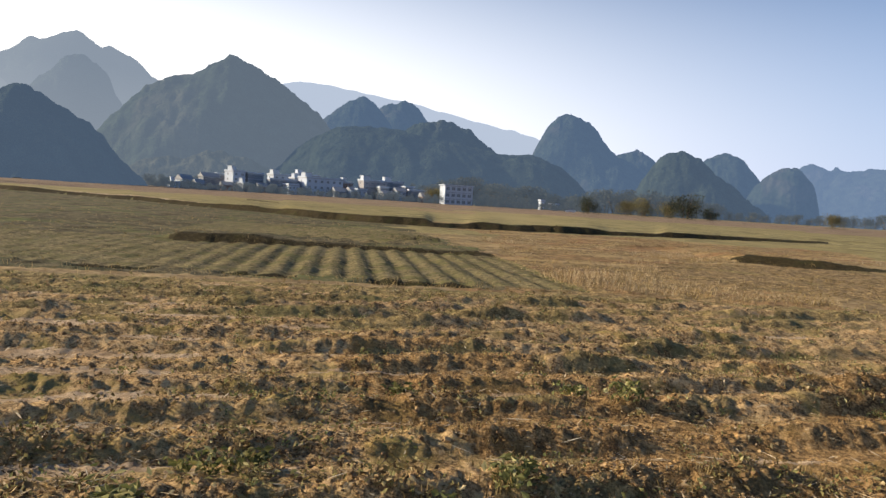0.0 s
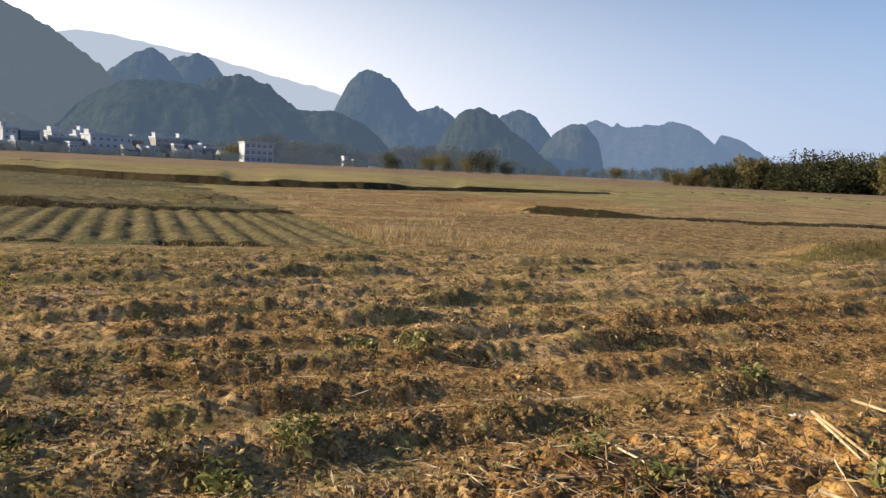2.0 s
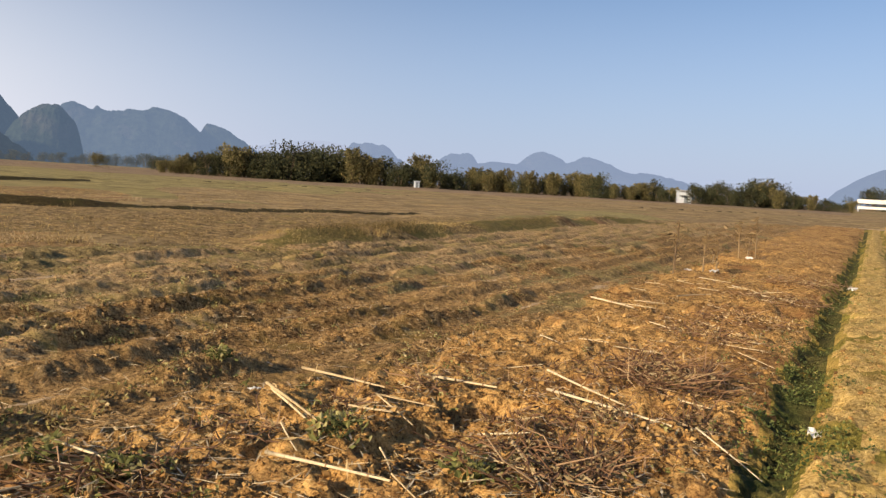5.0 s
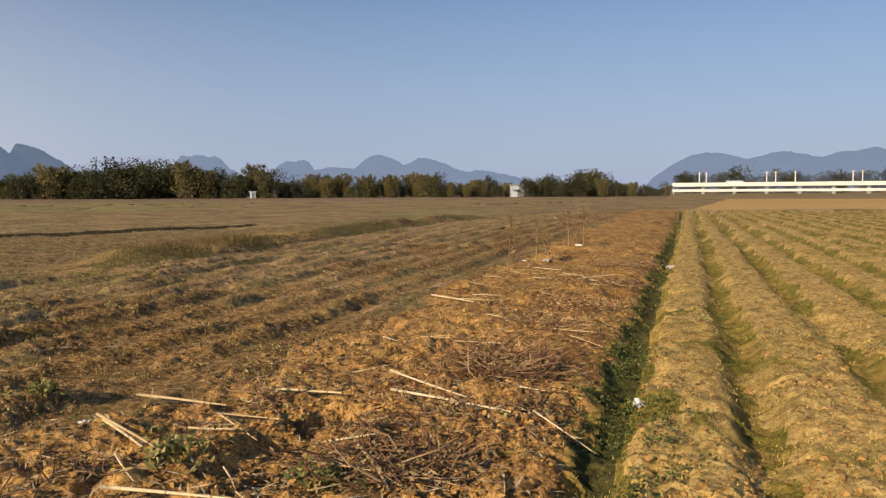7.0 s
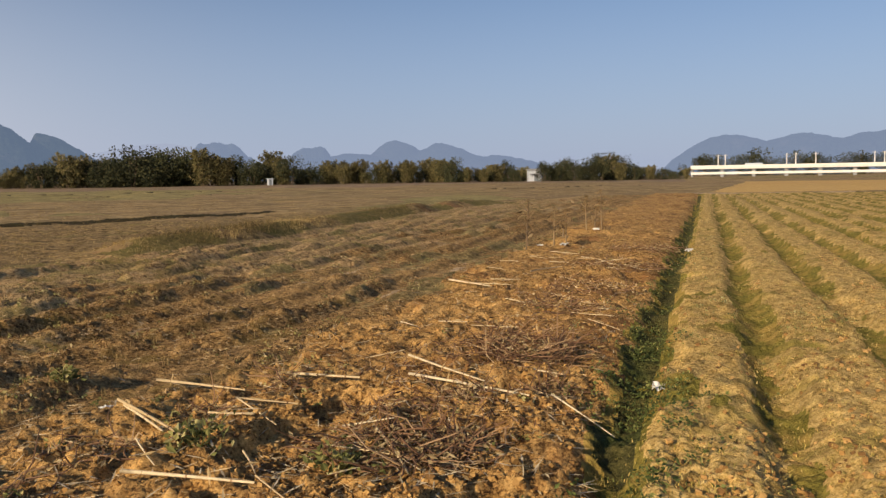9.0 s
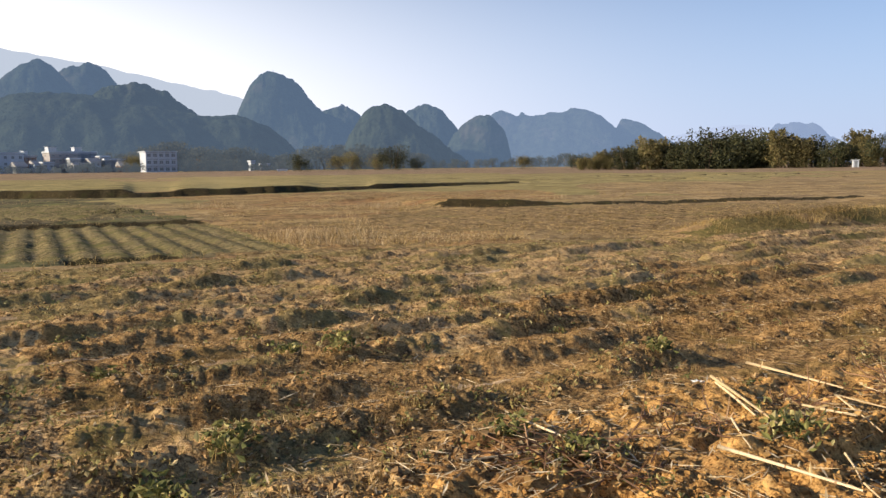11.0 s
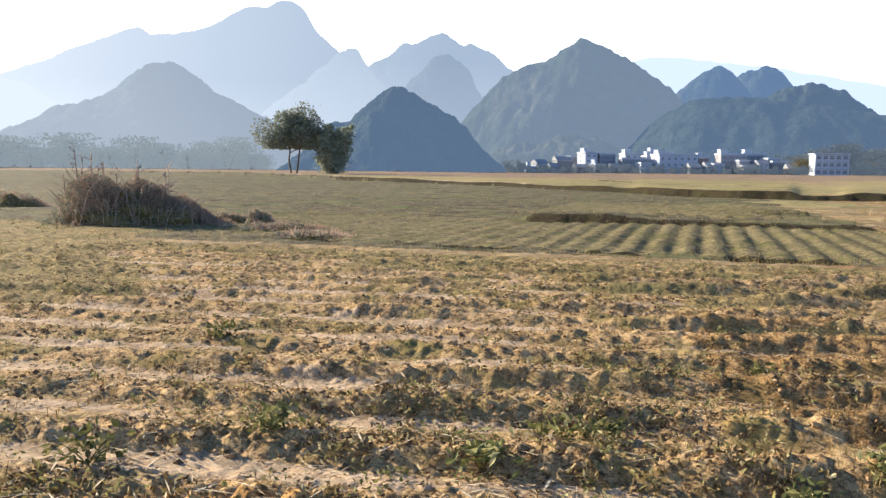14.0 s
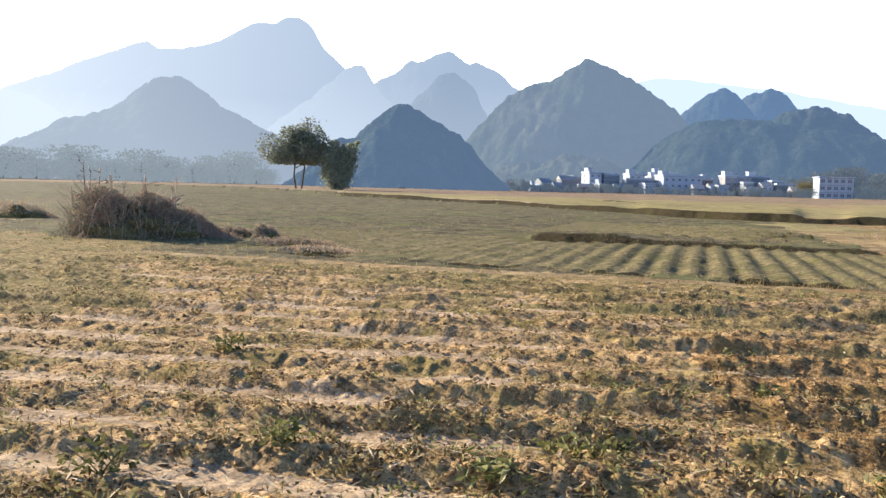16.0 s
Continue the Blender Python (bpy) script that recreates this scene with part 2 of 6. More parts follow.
def relief(x, y):
    """Ground height and the kind of ground at x, y (arrays)."""
    r = np.hypot(x, y)
    az = np.degrees(np.arctan2(x, y))
    along, across = row_frame(x, y)
    z = np.maximum(0, np.minimum(r, 520) - 70) * 0.0062
    edge = field_edge(along)
    kind = np.full(x.shape, 5)
    # ploughed rows
    border = 3.5 + fbm(x * 0.6, y * 0.6, 4, 37) * 1.6
    in_rows = (across > border) & (across < edge) & (along > -30) & (along < 75)
    saw = row_phase(x, y)
    ridge = smooth(0.10, 0.37, saw) * (1 - smooth(0.42, 1.0, saw))
    broken = np.clip(0.75 + 2.0 * fbm(along * 0.8, across * 1.2, 3, 31), 0.08, 1.3)
    lump = billow(x * 3.6, y * 3.6, 3, 11)
    grit = billow(x * 10.5, y * 10.5, 2, 23)
    fade = smooth(border, border + 0.8, across) * (1 - smooth(edge - 1.2, edge, across))
    rows_z = fade * (0.115 * (0.78 + 0.4 * smooth(-5, 5, along)) * ridge * broken - 0.04) + lump * 0.04 * (0.35 + 0.85 * ridge) + grit * 0.05 * (0.5 + 0.8 * ridge) + fbm(along * 1.2, across * 5, 3, 12) * 0.05
    z = z + np.where(in_rows, rows_z, 0)
    kind = np.where(in_rows, 0, kind)
    flat = np.maximum(smooth(0.6, 0.85, saw), 1 - smooth(0.06, 0.2, saw))
    bare = flat + fbm(along * 0.9, across * 2.5, 4, 33) * 2.6 + 0.12 - 0.85 * smooth(-3, 5, along) > 0.8
    kind = np.where(in_rows & (along + 6 * fbm(x * 0.5, y * 0.5, 3, 45) > 3.0 - 0.25 * across) & (across < 7.5 + 8 * fbm(x * 0.4, y * 0.4, 3, 60)), 14, kind)
    kind = np.where(in_rows & bare, 13, kind)
    weedy = fbm(along * 0.55, across * 1.4, 4, 50) + 0.06 * smooth(0.0, 0.5, fbm(x * 0.2, y * 0.2, 2, 51) + 0.25)
    kind = np.where(in_rows & (weedy > 0.2), 15, kind)
    kind = np.where(in_rows & (across > edge - 2.2 + fbm(along * 0.35, across * 1.2, 3, 49) * 9) & (along < 14), 15, kind)
    # trodden bed with straw, the ditch, and the grassy beds beyond it
    beside = across + 0.0145 * along - 0.36  # metres from the ditch's middle
    long_bed = (along > -20) & (along < 80)
    ragged = fbm(x * 1.6, y * 1.6, 4, 34)
    shore = beside + ragged * 0.55
    in_bed = (shore > 0.0) & (across <= border) & long_bed
    bed_z = lump * 0.085 + billow(x * 7.5, y * 7.5, 3, 29) * 0.095 + grit * 0.05 + 0.05 * smooth(0.2, 0.9, beside) - 0.11 * smooth(0.08, 0.2, fbm(x * 1.2, y * 1.2, 3, 39))
    for hx, hy, hr in ((4.1, 2.35, 0.3), (4.5, 2.35, 0.22), (4.91, 3.6, 0.16), (6.8, 2.95, 0.3), (4.05, 4.26, 0.16), (4.6, 4.2, 0.15), (5.4, 2.9, 0.15)):
        bed_z = bed_z - 0.13 * np.exp(-((x - hx) ** 2 + (y - hy) ** 2) / hr ** 2 * (1 + 0.8 * fbm(x * 6, y * 6, 2, 40)))
    in_green = (shore <= 0.0) & (across > -40) & long_bed
    ph2 = (beside + fbm(x * 0.5, y * 0.5, 3, 52) * 0.14) / 1.1
    fur = np.abs(ph2 - np.round(ph2)) * 2
    deep = 0.09 + 0.1 * value_noise(along * 0.33, np.round(ph2) * 3.7, 36)
    green_z = deep * (smooth(0.06, 0.55, fur) - 0.8) + lump * 0.055 + grit * 0.055 + billow(along * 2.0, across * 5.0, 3, 64) * 0.05
    side = smooth(-0.3, 0.3, beside)
    z = z + np.where(in_bed | in_green, bed_z * side + green_z * (1 - side), 0)
    kind = np.where(in_bed, 1, kind)
    kind = np.where(in_green, 2, kind)
    lush = (1 - smooth(0.12, 0.55, fur)) * 1.15 + fbm(x * 1.1, y * 1.1, 4, 35) * 2.4 + fbm(along * 0.5, across * 2.2, 4, 65) * 1.8 > 0.72
    kind = np.where(in_green & lush, 12, kind)
    ditch = np.exp(-((beside + ragged * 0.4) / (0.2 + 0.3 * ragged)) ** 2) * long_bed
    z = z - 0.14 * ditch * (0.8 + 1.2 * ragged)
    kind = np.where((ditch > 0.3 + ragged * 1.4) & (ditch > 0.12), 12, kind)
    kind = np.where((ditch > 0.6 + ragged * 2.6) & (ditch > 0.25), 16, kind)
    # striped field with narrow ridges
    ca, sa = math.cos(radians(-7)), math.sin(radians(-7))
    u, v = x * ca - y * sa, x * sa + y * ca
    in_ridge = (v > 17.0 - 0.1 * u) & (v < 27.8 - 0.07 * u) & (u > -16) & (u < 5.0)
    rw = np.abs((u / 0.62) - np.round(u / 0.62)) * 2
    strength = 0.35 + 0.65 * smooth(-6, -1, u) * (1 - 0.6 * smooth(3.2, 5.0, u))
    z = z + np.where(in_ridge, 0.06 * smooth(0.1, 0.8, rw) * strength * (0.6 + 0.8 * value_noise(u * 1.6, v * 0.7, 46)) + lump * 0.04 + grit * 0.02 - 0.05, 0)
    kind = np.where(in_ridge, 3, kind)
    in_ridge2 = (v > 32 + fbm(x * 0.5, y * 0.5, 2, 57) * 2) & (v < 46) & (u > -7) & (u < 4)
    rw2 = np.abs((u * 0.9 + v * 0.45) / 0.75 - np.round((u * 0.9 + v * 0.45) / 0.75)) * 2
    z = z + np.where(in_ridge2, 0.09 * smooth(0.2, 0.8, rw2) * smooth(-7, 0, u) * (1 - smooth(2.5, 4, u)), 0)
    kind = np.where(in_ridge2, 3, kind)
    in_left = (kind == 5) & (u + fbm(x * 0.15, y * 0.15, 4, 59) * 6 < 3.5) & (v > 16) & (r < bank_range(az)) & (az < 4) & (az > -60)
    kind = np.where(in_left, 6, kind)
    kind = np.where((az < -45 + 14 * fbm(x * 0.2, y * 0.2, 3, 70)) & (r > 11) & (r < 27 + 22 * fbm(x * 0.25, y * 0.25, 3, 69)) & (kind != 8), 15, kind)
    in_red = (kind == 5) & (r > 170 + 60 * fbm(az * 0.15, az * 0.0 + 1.7, 2, 44)) & (r < 420) & (az < 75)
    kind = np.where(in_red, 11, kind)
    strips = fbm(r * 0.02 + 0.3 * fbm(x * 0.02, y * 0.02, 2, 72), az * 0.05, 3, 75)
    kind = np.where((kind == 5) & (r > 48) & (strips > -0.2 + 0.35 * smooth(20, 60, az)), 17, kind)
    # dry grass between, pale stubble beyond
    xw, yw = x + fbm(x * 0.12, y * 0.12, 4, 54) * 11, y + fbm(x * 0.12, y * 0.12, 4, 55) * 7
    aw = az + fbm(x * 0.1, y * 0.1, 4, 56) * 12
    in_dry = ((kind == 5) | (kind == 17)) & (r + (yw - y) * 3 < 62) & (aw > 2) & (aw < 26) & (across > edge)
    kind = np.where(in_dry, 4, kind)
    in_pale = (kind >= 4) & (xw > 8) & (xw < 60) & (across > edge) & (yw < 31 - 0.05 * (x - 12)) & (y > 14)
    kind = np.where(in_pale, 7, kind)
    # terrace banks: the land steps up behind them
    rb = bank_range(az) + fbm(x * 0.08, y * 0.08, 3, 41) * 1.6 + fbm(x * 0.9, y * 0.9, 3, 42) * 1.5
    amt = smooth(-56, -38, az) * (1 - smooth(8, 30, az) * 0.85) * (1 - smooth(36, 44, az))
    gap = 0.55 + 0.45 * smooth(-0.18, 0.02, fbm(az * 0.22, az * 0.0 + 3.3, 2, 43))
    z = z + 0.55 * amt * gap * smooth(rb - 0.3, rb + 0.3, r) * (1 - 0.6 * smooth(rb + 10, rb + 60, r))
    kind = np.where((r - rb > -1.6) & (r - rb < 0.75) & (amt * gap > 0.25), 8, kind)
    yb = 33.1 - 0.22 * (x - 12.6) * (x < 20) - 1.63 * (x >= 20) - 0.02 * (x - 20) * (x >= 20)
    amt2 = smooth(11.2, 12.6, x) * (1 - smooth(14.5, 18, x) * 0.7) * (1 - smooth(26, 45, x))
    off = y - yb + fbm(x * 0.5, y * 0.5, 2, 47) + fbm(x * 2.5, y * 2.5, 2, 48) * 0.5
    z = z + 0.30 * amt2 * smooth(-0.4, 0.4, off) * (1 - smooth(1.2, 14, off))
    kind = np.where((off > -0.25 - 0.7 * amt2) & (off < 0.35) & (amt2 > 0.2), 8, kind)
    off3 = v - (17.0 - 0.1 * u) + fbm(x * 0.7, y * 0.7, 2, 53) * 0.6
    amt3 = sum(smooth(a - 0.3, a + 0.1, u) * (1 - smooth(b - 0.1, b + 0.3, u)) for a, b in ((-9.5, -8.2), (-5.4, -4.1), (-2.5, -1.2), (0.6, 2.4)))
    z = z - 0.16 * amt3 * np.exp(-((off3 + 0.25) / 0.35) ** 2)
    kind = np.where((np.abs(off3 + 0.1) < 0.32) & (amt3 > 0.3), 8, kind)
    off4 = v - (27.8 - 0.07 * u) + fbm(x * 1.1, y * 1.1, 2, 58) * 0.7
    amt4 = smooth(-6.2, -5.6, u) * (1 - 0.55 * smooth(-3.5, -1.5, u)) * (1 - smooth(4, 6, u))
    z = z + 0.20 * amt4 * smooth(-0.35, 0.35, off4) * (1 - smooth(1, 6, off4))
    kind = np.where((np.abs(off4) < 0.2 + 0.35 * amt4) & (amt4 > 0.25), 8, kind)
    off5 = across - edge - 0.3
    amt5 = smooth(14, 17, along) * (1 - smooth(48, 60, along))
    z = z + 0.36 * amt5 * np.exp(-(off5 / 0.7) ** 2) * (0.5 + value_noise(x * 0.35, y * 0.35, 68))
    kind = np.where((np.abs(off5) < 0.9) & (amt5 > 0.3), 4, kind)
    kind = np.where((off5 > -0.9) & (off5 < 0.2) & (amt5 > 0.3) & (fbm(x * 0.3, y * 0.3, 2, 67) > -0.05), 10, kind)
    # gentle unevenness, orange stubble field far off
    z = z + fbm(x * 0.09, y * 0.09, 3, 61) * 0.22 * smooth(14, 40, r) + fbm(x * 0.6, y * 0.6, 3, 63) * 0.12 * smooth(12, 30, r) * (1 - smooth(80, 200, r)) + np.where((kind >= 4) & (kind <= 7), lump * 0.07 * smooth(12, 18, r) * (1 - smooth(40, 70, r)), 0)
    kind = np.where((across < -1.5 - 0.1 * (along - 82)) & (along > 84) & (along < 160) & (across > -90), 9, kind)
    kind = np.where((r - rb > 0.75) & (r - rb < 3.2 + 6 * fbm(az * 0.4, az * 0.0 + 5.1, 2, 66)) & (az < -17) & (az > -36), 13, kind)
    kind = np.where((along > 80) & (along < 82.5) & (across < 2) & (across > -14), 13, kind)
    # low bunds between far fields
    for x0, y0, x1, y1, w in BUNDS:
        ux, uy = x1 - x0, y1 - y0
        ln = math.hypot(ux, uy)
        s_ = ((x - x0) * ux + (y - y0) * uy) / ln
        d_ = ((x - x0) * uy - (y - y0) * ux) / ln + fbm(x * 0.15, y * 0.15, 2, 87) * w * 3
        on = (s_ > 0) & (s_ < ln) & (fbm(s_ * 0.25, s_ * 0 + x0, 2, 88) > -0.22)
        z = z + on * 0.18 * np.exp(-(d_ / w) ** 2)
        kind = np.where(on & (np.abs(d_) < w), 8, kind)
    return z, kind


def land_height(x, y):
    z, _ = relief(np.array([float(x)]), np.array([float(y)]))
    return float(z[0])


# one sheet of ground: finest where the fields lie close, out to the horizon
headings = np.concatenate([np.arange(-58, 93, 0.22), np.arange(93, 302, 1.0)])
rings = np.concatenate([np.linspace(0.15, 2.05, 56), np.geomspace(2.1, 34, 470), np.geomspace(34.6, 130, 130), np.geomspace(133, 4700, 60)])
HA, RR = np.meshgrid(np.radians(headings), rings)
gx, gy = np.sin(HA) * RR, np.cos(HA) * RR
gz, gkind = relief(gx.ravel(), gy.ravel())
nc, nr = len(headings), len(rings)
verts = np.column_stack([gx.ravel(), gy.ravel(), gz])
verts = np.vstack([verts, [[0, 0, gz[:nc].mean()]]])
i0 = (np.arange(nr - 1)[:, None] * nc + np.arange(nc)[None, :]).ravel()
j = np.tile((np.arange(nc) + 1) % nc - np.arange(nc), nr - 1)
quads = np.column_stack([i0, i0 + nc, i0 + nc + j, i0 + j])
fan = np.column_stack([np.arange(nc), (np.arange(nc) + 1) % nc, np.full(nc, nr * nc)])


def quick_mesh(name, verts, quads=None, tris=None, mats=(), index=None, smooth_it=False):
    me = bpy.data.meshes.new(name)
    nq = 0 if quads is None else len(quads)
    nt = 0 if tris is None else len(tris)
    loops = np.concatenate([np.asarray(q).ravel() for q in (quads, tris) if q is not None]).astype(np.int32)
    me.vertices.add(len(verts)), me.loops.add(len(loops)), me.polygons.add(nq + nt)
    me.vertices.foreach_set("co", np.asarray(verts, dtype=np.float32).ravel())
    me.loops.foreach_set("vertex_index", loops)
    me.polygons.foreach_set("loop_start", np.concatenate([np.arange(nq) * 4, nq * 4 + np.arange(nt) * 3]).astype(np.int32))
    if index is not None:
        me.polygons.foreach_set("material_index", np.asarray(index, dtype=np.int32))
    me.polygons.foreach_set("use_smooth", np.full(nq + nt, smooth_it))
    for m in mats:
        me.materials.append(m)
    me.update(calc_edges=True)
    me.validate()
    return me


ground_index = np.concatenate([gkind[quads[:, 0]], np.full(len(fan), 1)])
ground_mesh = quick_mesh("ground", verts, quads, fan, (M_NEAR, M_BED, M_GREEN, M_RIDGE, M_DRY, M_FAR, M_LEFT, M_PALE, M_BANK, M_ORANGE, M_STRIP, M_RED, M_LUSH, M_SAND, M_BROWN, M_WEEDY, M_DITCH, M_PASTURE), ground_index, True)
ground = tagged(new("ground", ground_mesh), "dry brown farmland of ploughed rows, stubble and low terrace banks", "ground", kind="structure")

# ---------------------------------------------------------------- hills


def forest(name, colour, rock, haze, amount, sunlit=None):
    """Scrub-covered limestone with the haze of distance mixed in as emission."""
    m, n, l, p = material(name, 1.0, 0.0)
    co = place(n)
    a = noise_node(n, l, co, 0.06, 6, 0.7)
    b = noise_node(n, l, co, 0.011, 4, 0.6, 0.6)
    col = ramp_node(n, l, a, [(0.3, tuple(c * 0.45 for c in colour)), (0.5, colour), (0.72, tuple(c * 1.7 for c in colour))])
    col = mix_node(n, l, step_node(n, l, b, 0.56, 0.7), col, rock)
    l.new(col, p.inputs["Base Color"])
    bump_node(n, l, p, a, 9.0)
    # the haze is a glow blended into the hill's own surface
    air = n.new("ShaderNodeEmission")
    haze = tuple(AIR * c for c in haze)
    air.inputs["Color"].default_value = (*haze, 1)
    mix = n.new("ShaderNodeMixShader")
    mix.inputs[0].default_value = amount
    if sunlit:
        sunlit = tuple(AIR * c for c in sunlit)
        # painted haze: emission whitens towards the sun and near the valley floor
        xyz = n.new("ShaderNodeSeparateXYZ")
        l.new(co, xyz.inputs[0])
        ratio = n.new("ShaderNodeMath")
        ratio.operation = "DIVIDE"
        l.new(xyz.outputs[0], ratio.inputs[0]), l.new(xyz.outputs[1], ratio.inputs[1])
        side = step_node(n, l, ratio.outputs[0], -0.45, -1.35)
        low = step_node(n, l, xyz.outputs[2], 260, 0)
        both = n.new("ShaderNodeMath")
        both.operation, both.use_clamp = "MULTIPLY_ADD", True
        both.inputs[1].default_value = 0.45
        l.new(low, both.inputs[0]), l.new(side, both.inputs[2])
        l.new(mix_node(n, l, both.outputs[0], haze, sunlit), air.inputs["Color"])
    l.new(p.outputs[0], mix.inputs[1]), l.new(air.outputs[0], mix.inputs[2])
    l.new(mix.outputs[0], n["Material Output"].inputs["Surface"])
    return m


def hill(heading, dist, lobes, mat, label, seed, rough=1.0, deep=0.75):
    """A karst hill: rounded or pointed lobes (heading, elevation, half-widths left and right in degrees, bluntness)."""
    a0 = radians(heading)
    lo = min(h - wl for h, e, wl, wr, p in lobes)
    hi = max(h + wr for h, e, wl, wr, p in lobes)
    us = np.linspace(dist * math.tan(radians(lo - heading)), dist * math.tan(radians(hi - heading)), 170)
    span = max(0.5 * (wl + wr) for h, e, wl, wr, p in lobes)
    dv = dist * math.tan(radians(span)) * deep
    vs = np.linspace(-dv, dv, 56)
    U, V = np.meshgrid(us, vs)
    z = np.full(U.shape, -30.0)
    warp = fbm(U / dist * 22 + seed, V / dist * 22, 4, seed)
    for h, e, wl, wr, p in lobes:
        u0 = dist * math.tan(radians(h - heading))
        H = dist / math.cos(radians(h - heading)) * math.tan(radians(e)) + 1.6
        w_l, w_r = dist * math.tan(radians(wl)), dist * math.tan(radians(wr))
        du = U - u0
        d = np.sqrt((du / np.where(du < 0, w_l, w_r)) ** 2 + (V / (0.5 * (w_l + w_r) * deep)) ** 2 + 1e-9)
        one = H * (1 - d ** p * (1 + 0.5 * warp * smooth(0.05, 0.5, d)))
        k = 0.05 * H
        m = np.maximum(z, one)
        z = m + k * np.log(np.exp(np.clip((z - m) / k, -40, 0)) + np.exp(np.clip((one - m) / k, -40, 0))) * 0.7
    body = smooth(-5, 25, z)
    gully = fbm(U / dist * 70, V / dist * 35, 4, seed + 3)
    tuft = fbm(U / (4 + dist * 0.0035), V / (4 + dist * 0.0035), 3, seed + 7)
    z = z + body * (gully * 0.009 * dist + tuft * (4.0 + dist * 0.0025)) * rough
    z = np.maximum(z, -25)
    c, s = math.cos(a0), math.sin(a0)
    X, Y = U * c + (V + dist) * s, -U * s + (V + dist) * c
    base = Vector((math.sin(a0) * dist, math.cos(a0) * dist, 0))
    v3 = np.column_stack([X.ravel() - base.x, Y.ravel() - base.y, z.ravel()])
    k = (np.arange(55)[:, None] * 170 + np.arange(169)[None, :]).ravel()
    q = np.column_stack([k, k + 1, k + 171, k + 170])
    keep = (z.ravel()[q] > -24).any(axis=1)
    ob = new("hill", quick_mesh("hill", v3, q[keep], None, (mat,), None, True))
    ob.location = base
    return tagged(ob, label, "hill", "karst hills")


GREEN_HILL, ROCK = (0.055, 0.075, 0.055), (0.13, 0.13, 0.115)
# haze colour and its share paint distance into each hill
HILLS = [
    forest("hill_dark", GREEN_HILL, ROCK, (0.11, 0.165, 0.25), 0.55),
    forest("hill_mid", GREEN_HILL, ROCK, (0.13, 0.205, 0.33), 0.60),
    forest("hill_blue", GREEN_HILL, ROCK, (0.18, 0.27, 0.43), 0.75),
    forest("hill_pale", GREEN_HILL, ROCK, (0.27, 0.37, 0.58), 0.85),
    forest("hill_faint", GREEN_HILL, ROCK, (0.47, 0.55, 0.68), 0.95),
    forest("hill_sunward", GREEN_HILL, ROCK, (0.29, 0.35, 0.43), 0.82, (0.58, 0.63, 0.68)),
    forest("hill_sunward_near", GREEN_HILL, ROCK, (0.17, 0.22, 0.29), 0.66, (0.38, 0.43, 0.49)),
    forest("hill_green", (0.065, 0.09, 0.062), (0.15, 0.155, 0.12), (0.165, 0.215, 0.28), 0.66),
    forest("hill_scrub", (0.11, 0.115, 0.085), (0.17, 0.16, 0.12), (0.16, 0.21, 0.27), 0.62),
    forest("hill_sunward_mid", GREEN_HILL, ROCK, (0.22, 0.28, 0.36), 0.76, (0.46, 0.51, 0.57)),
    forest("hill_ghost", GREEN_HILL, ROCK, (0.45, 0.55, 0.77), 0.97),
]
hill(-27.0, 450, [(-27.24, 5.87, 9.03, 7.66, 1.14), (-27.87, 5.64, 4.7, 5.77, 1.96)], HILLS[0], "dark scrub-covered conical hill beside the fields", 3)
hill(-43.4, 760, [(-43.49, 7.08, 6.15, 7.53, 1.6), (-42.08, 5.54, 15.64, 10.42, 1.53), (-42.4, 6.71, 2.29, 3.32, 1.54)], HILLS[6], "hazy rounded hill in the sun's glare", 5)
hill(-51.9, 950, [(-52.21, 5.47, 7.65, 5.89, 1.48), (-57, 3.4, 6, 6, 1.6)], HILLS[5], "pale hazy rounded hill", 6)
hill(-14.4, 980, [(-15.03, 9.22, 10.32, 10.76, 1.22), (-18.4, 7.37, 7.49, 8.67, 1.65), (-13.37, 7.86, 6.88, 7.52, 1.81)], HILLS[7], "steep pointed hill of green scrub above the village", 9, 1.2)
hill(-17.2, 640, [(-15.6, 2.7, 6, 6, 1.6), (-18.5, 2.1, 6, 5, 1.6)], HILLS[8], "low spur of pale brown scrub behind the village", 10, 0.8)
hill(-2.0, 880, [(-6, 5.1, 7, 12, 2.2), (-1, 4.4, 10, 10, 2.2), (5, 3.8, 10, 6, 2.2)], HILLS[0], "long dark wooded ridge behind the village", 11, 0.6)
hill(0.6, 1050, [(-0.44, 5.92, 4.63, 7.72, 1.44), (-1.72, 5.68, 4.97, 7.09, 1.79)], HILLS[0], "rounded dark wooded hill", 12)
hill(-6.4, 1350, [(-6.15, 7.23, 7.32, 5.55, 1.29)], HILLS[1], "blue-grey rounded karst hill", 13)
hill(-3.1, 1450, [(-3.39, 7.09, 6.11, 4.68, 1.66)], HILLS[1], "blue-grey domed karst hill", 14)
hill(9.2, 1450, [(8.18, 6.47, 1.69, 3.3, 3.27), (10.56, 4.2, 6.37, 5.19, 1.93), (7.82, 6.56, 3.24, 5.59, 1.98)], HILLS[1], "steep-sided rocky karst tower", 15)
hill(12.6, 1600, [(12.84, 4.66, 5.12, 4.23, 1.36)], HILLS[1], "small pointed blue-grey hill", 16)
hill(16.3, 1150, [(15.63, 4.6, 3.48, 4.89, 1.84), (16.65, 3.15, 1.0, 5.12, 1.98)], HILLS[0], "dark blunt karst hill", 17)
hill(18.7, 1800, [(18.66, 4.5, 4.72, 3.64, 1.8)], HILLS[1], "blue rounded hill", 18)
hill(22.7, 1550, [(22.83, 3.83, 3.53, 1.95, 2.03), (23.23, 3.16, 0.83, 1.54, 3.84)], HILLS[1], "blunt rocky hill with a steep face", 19)
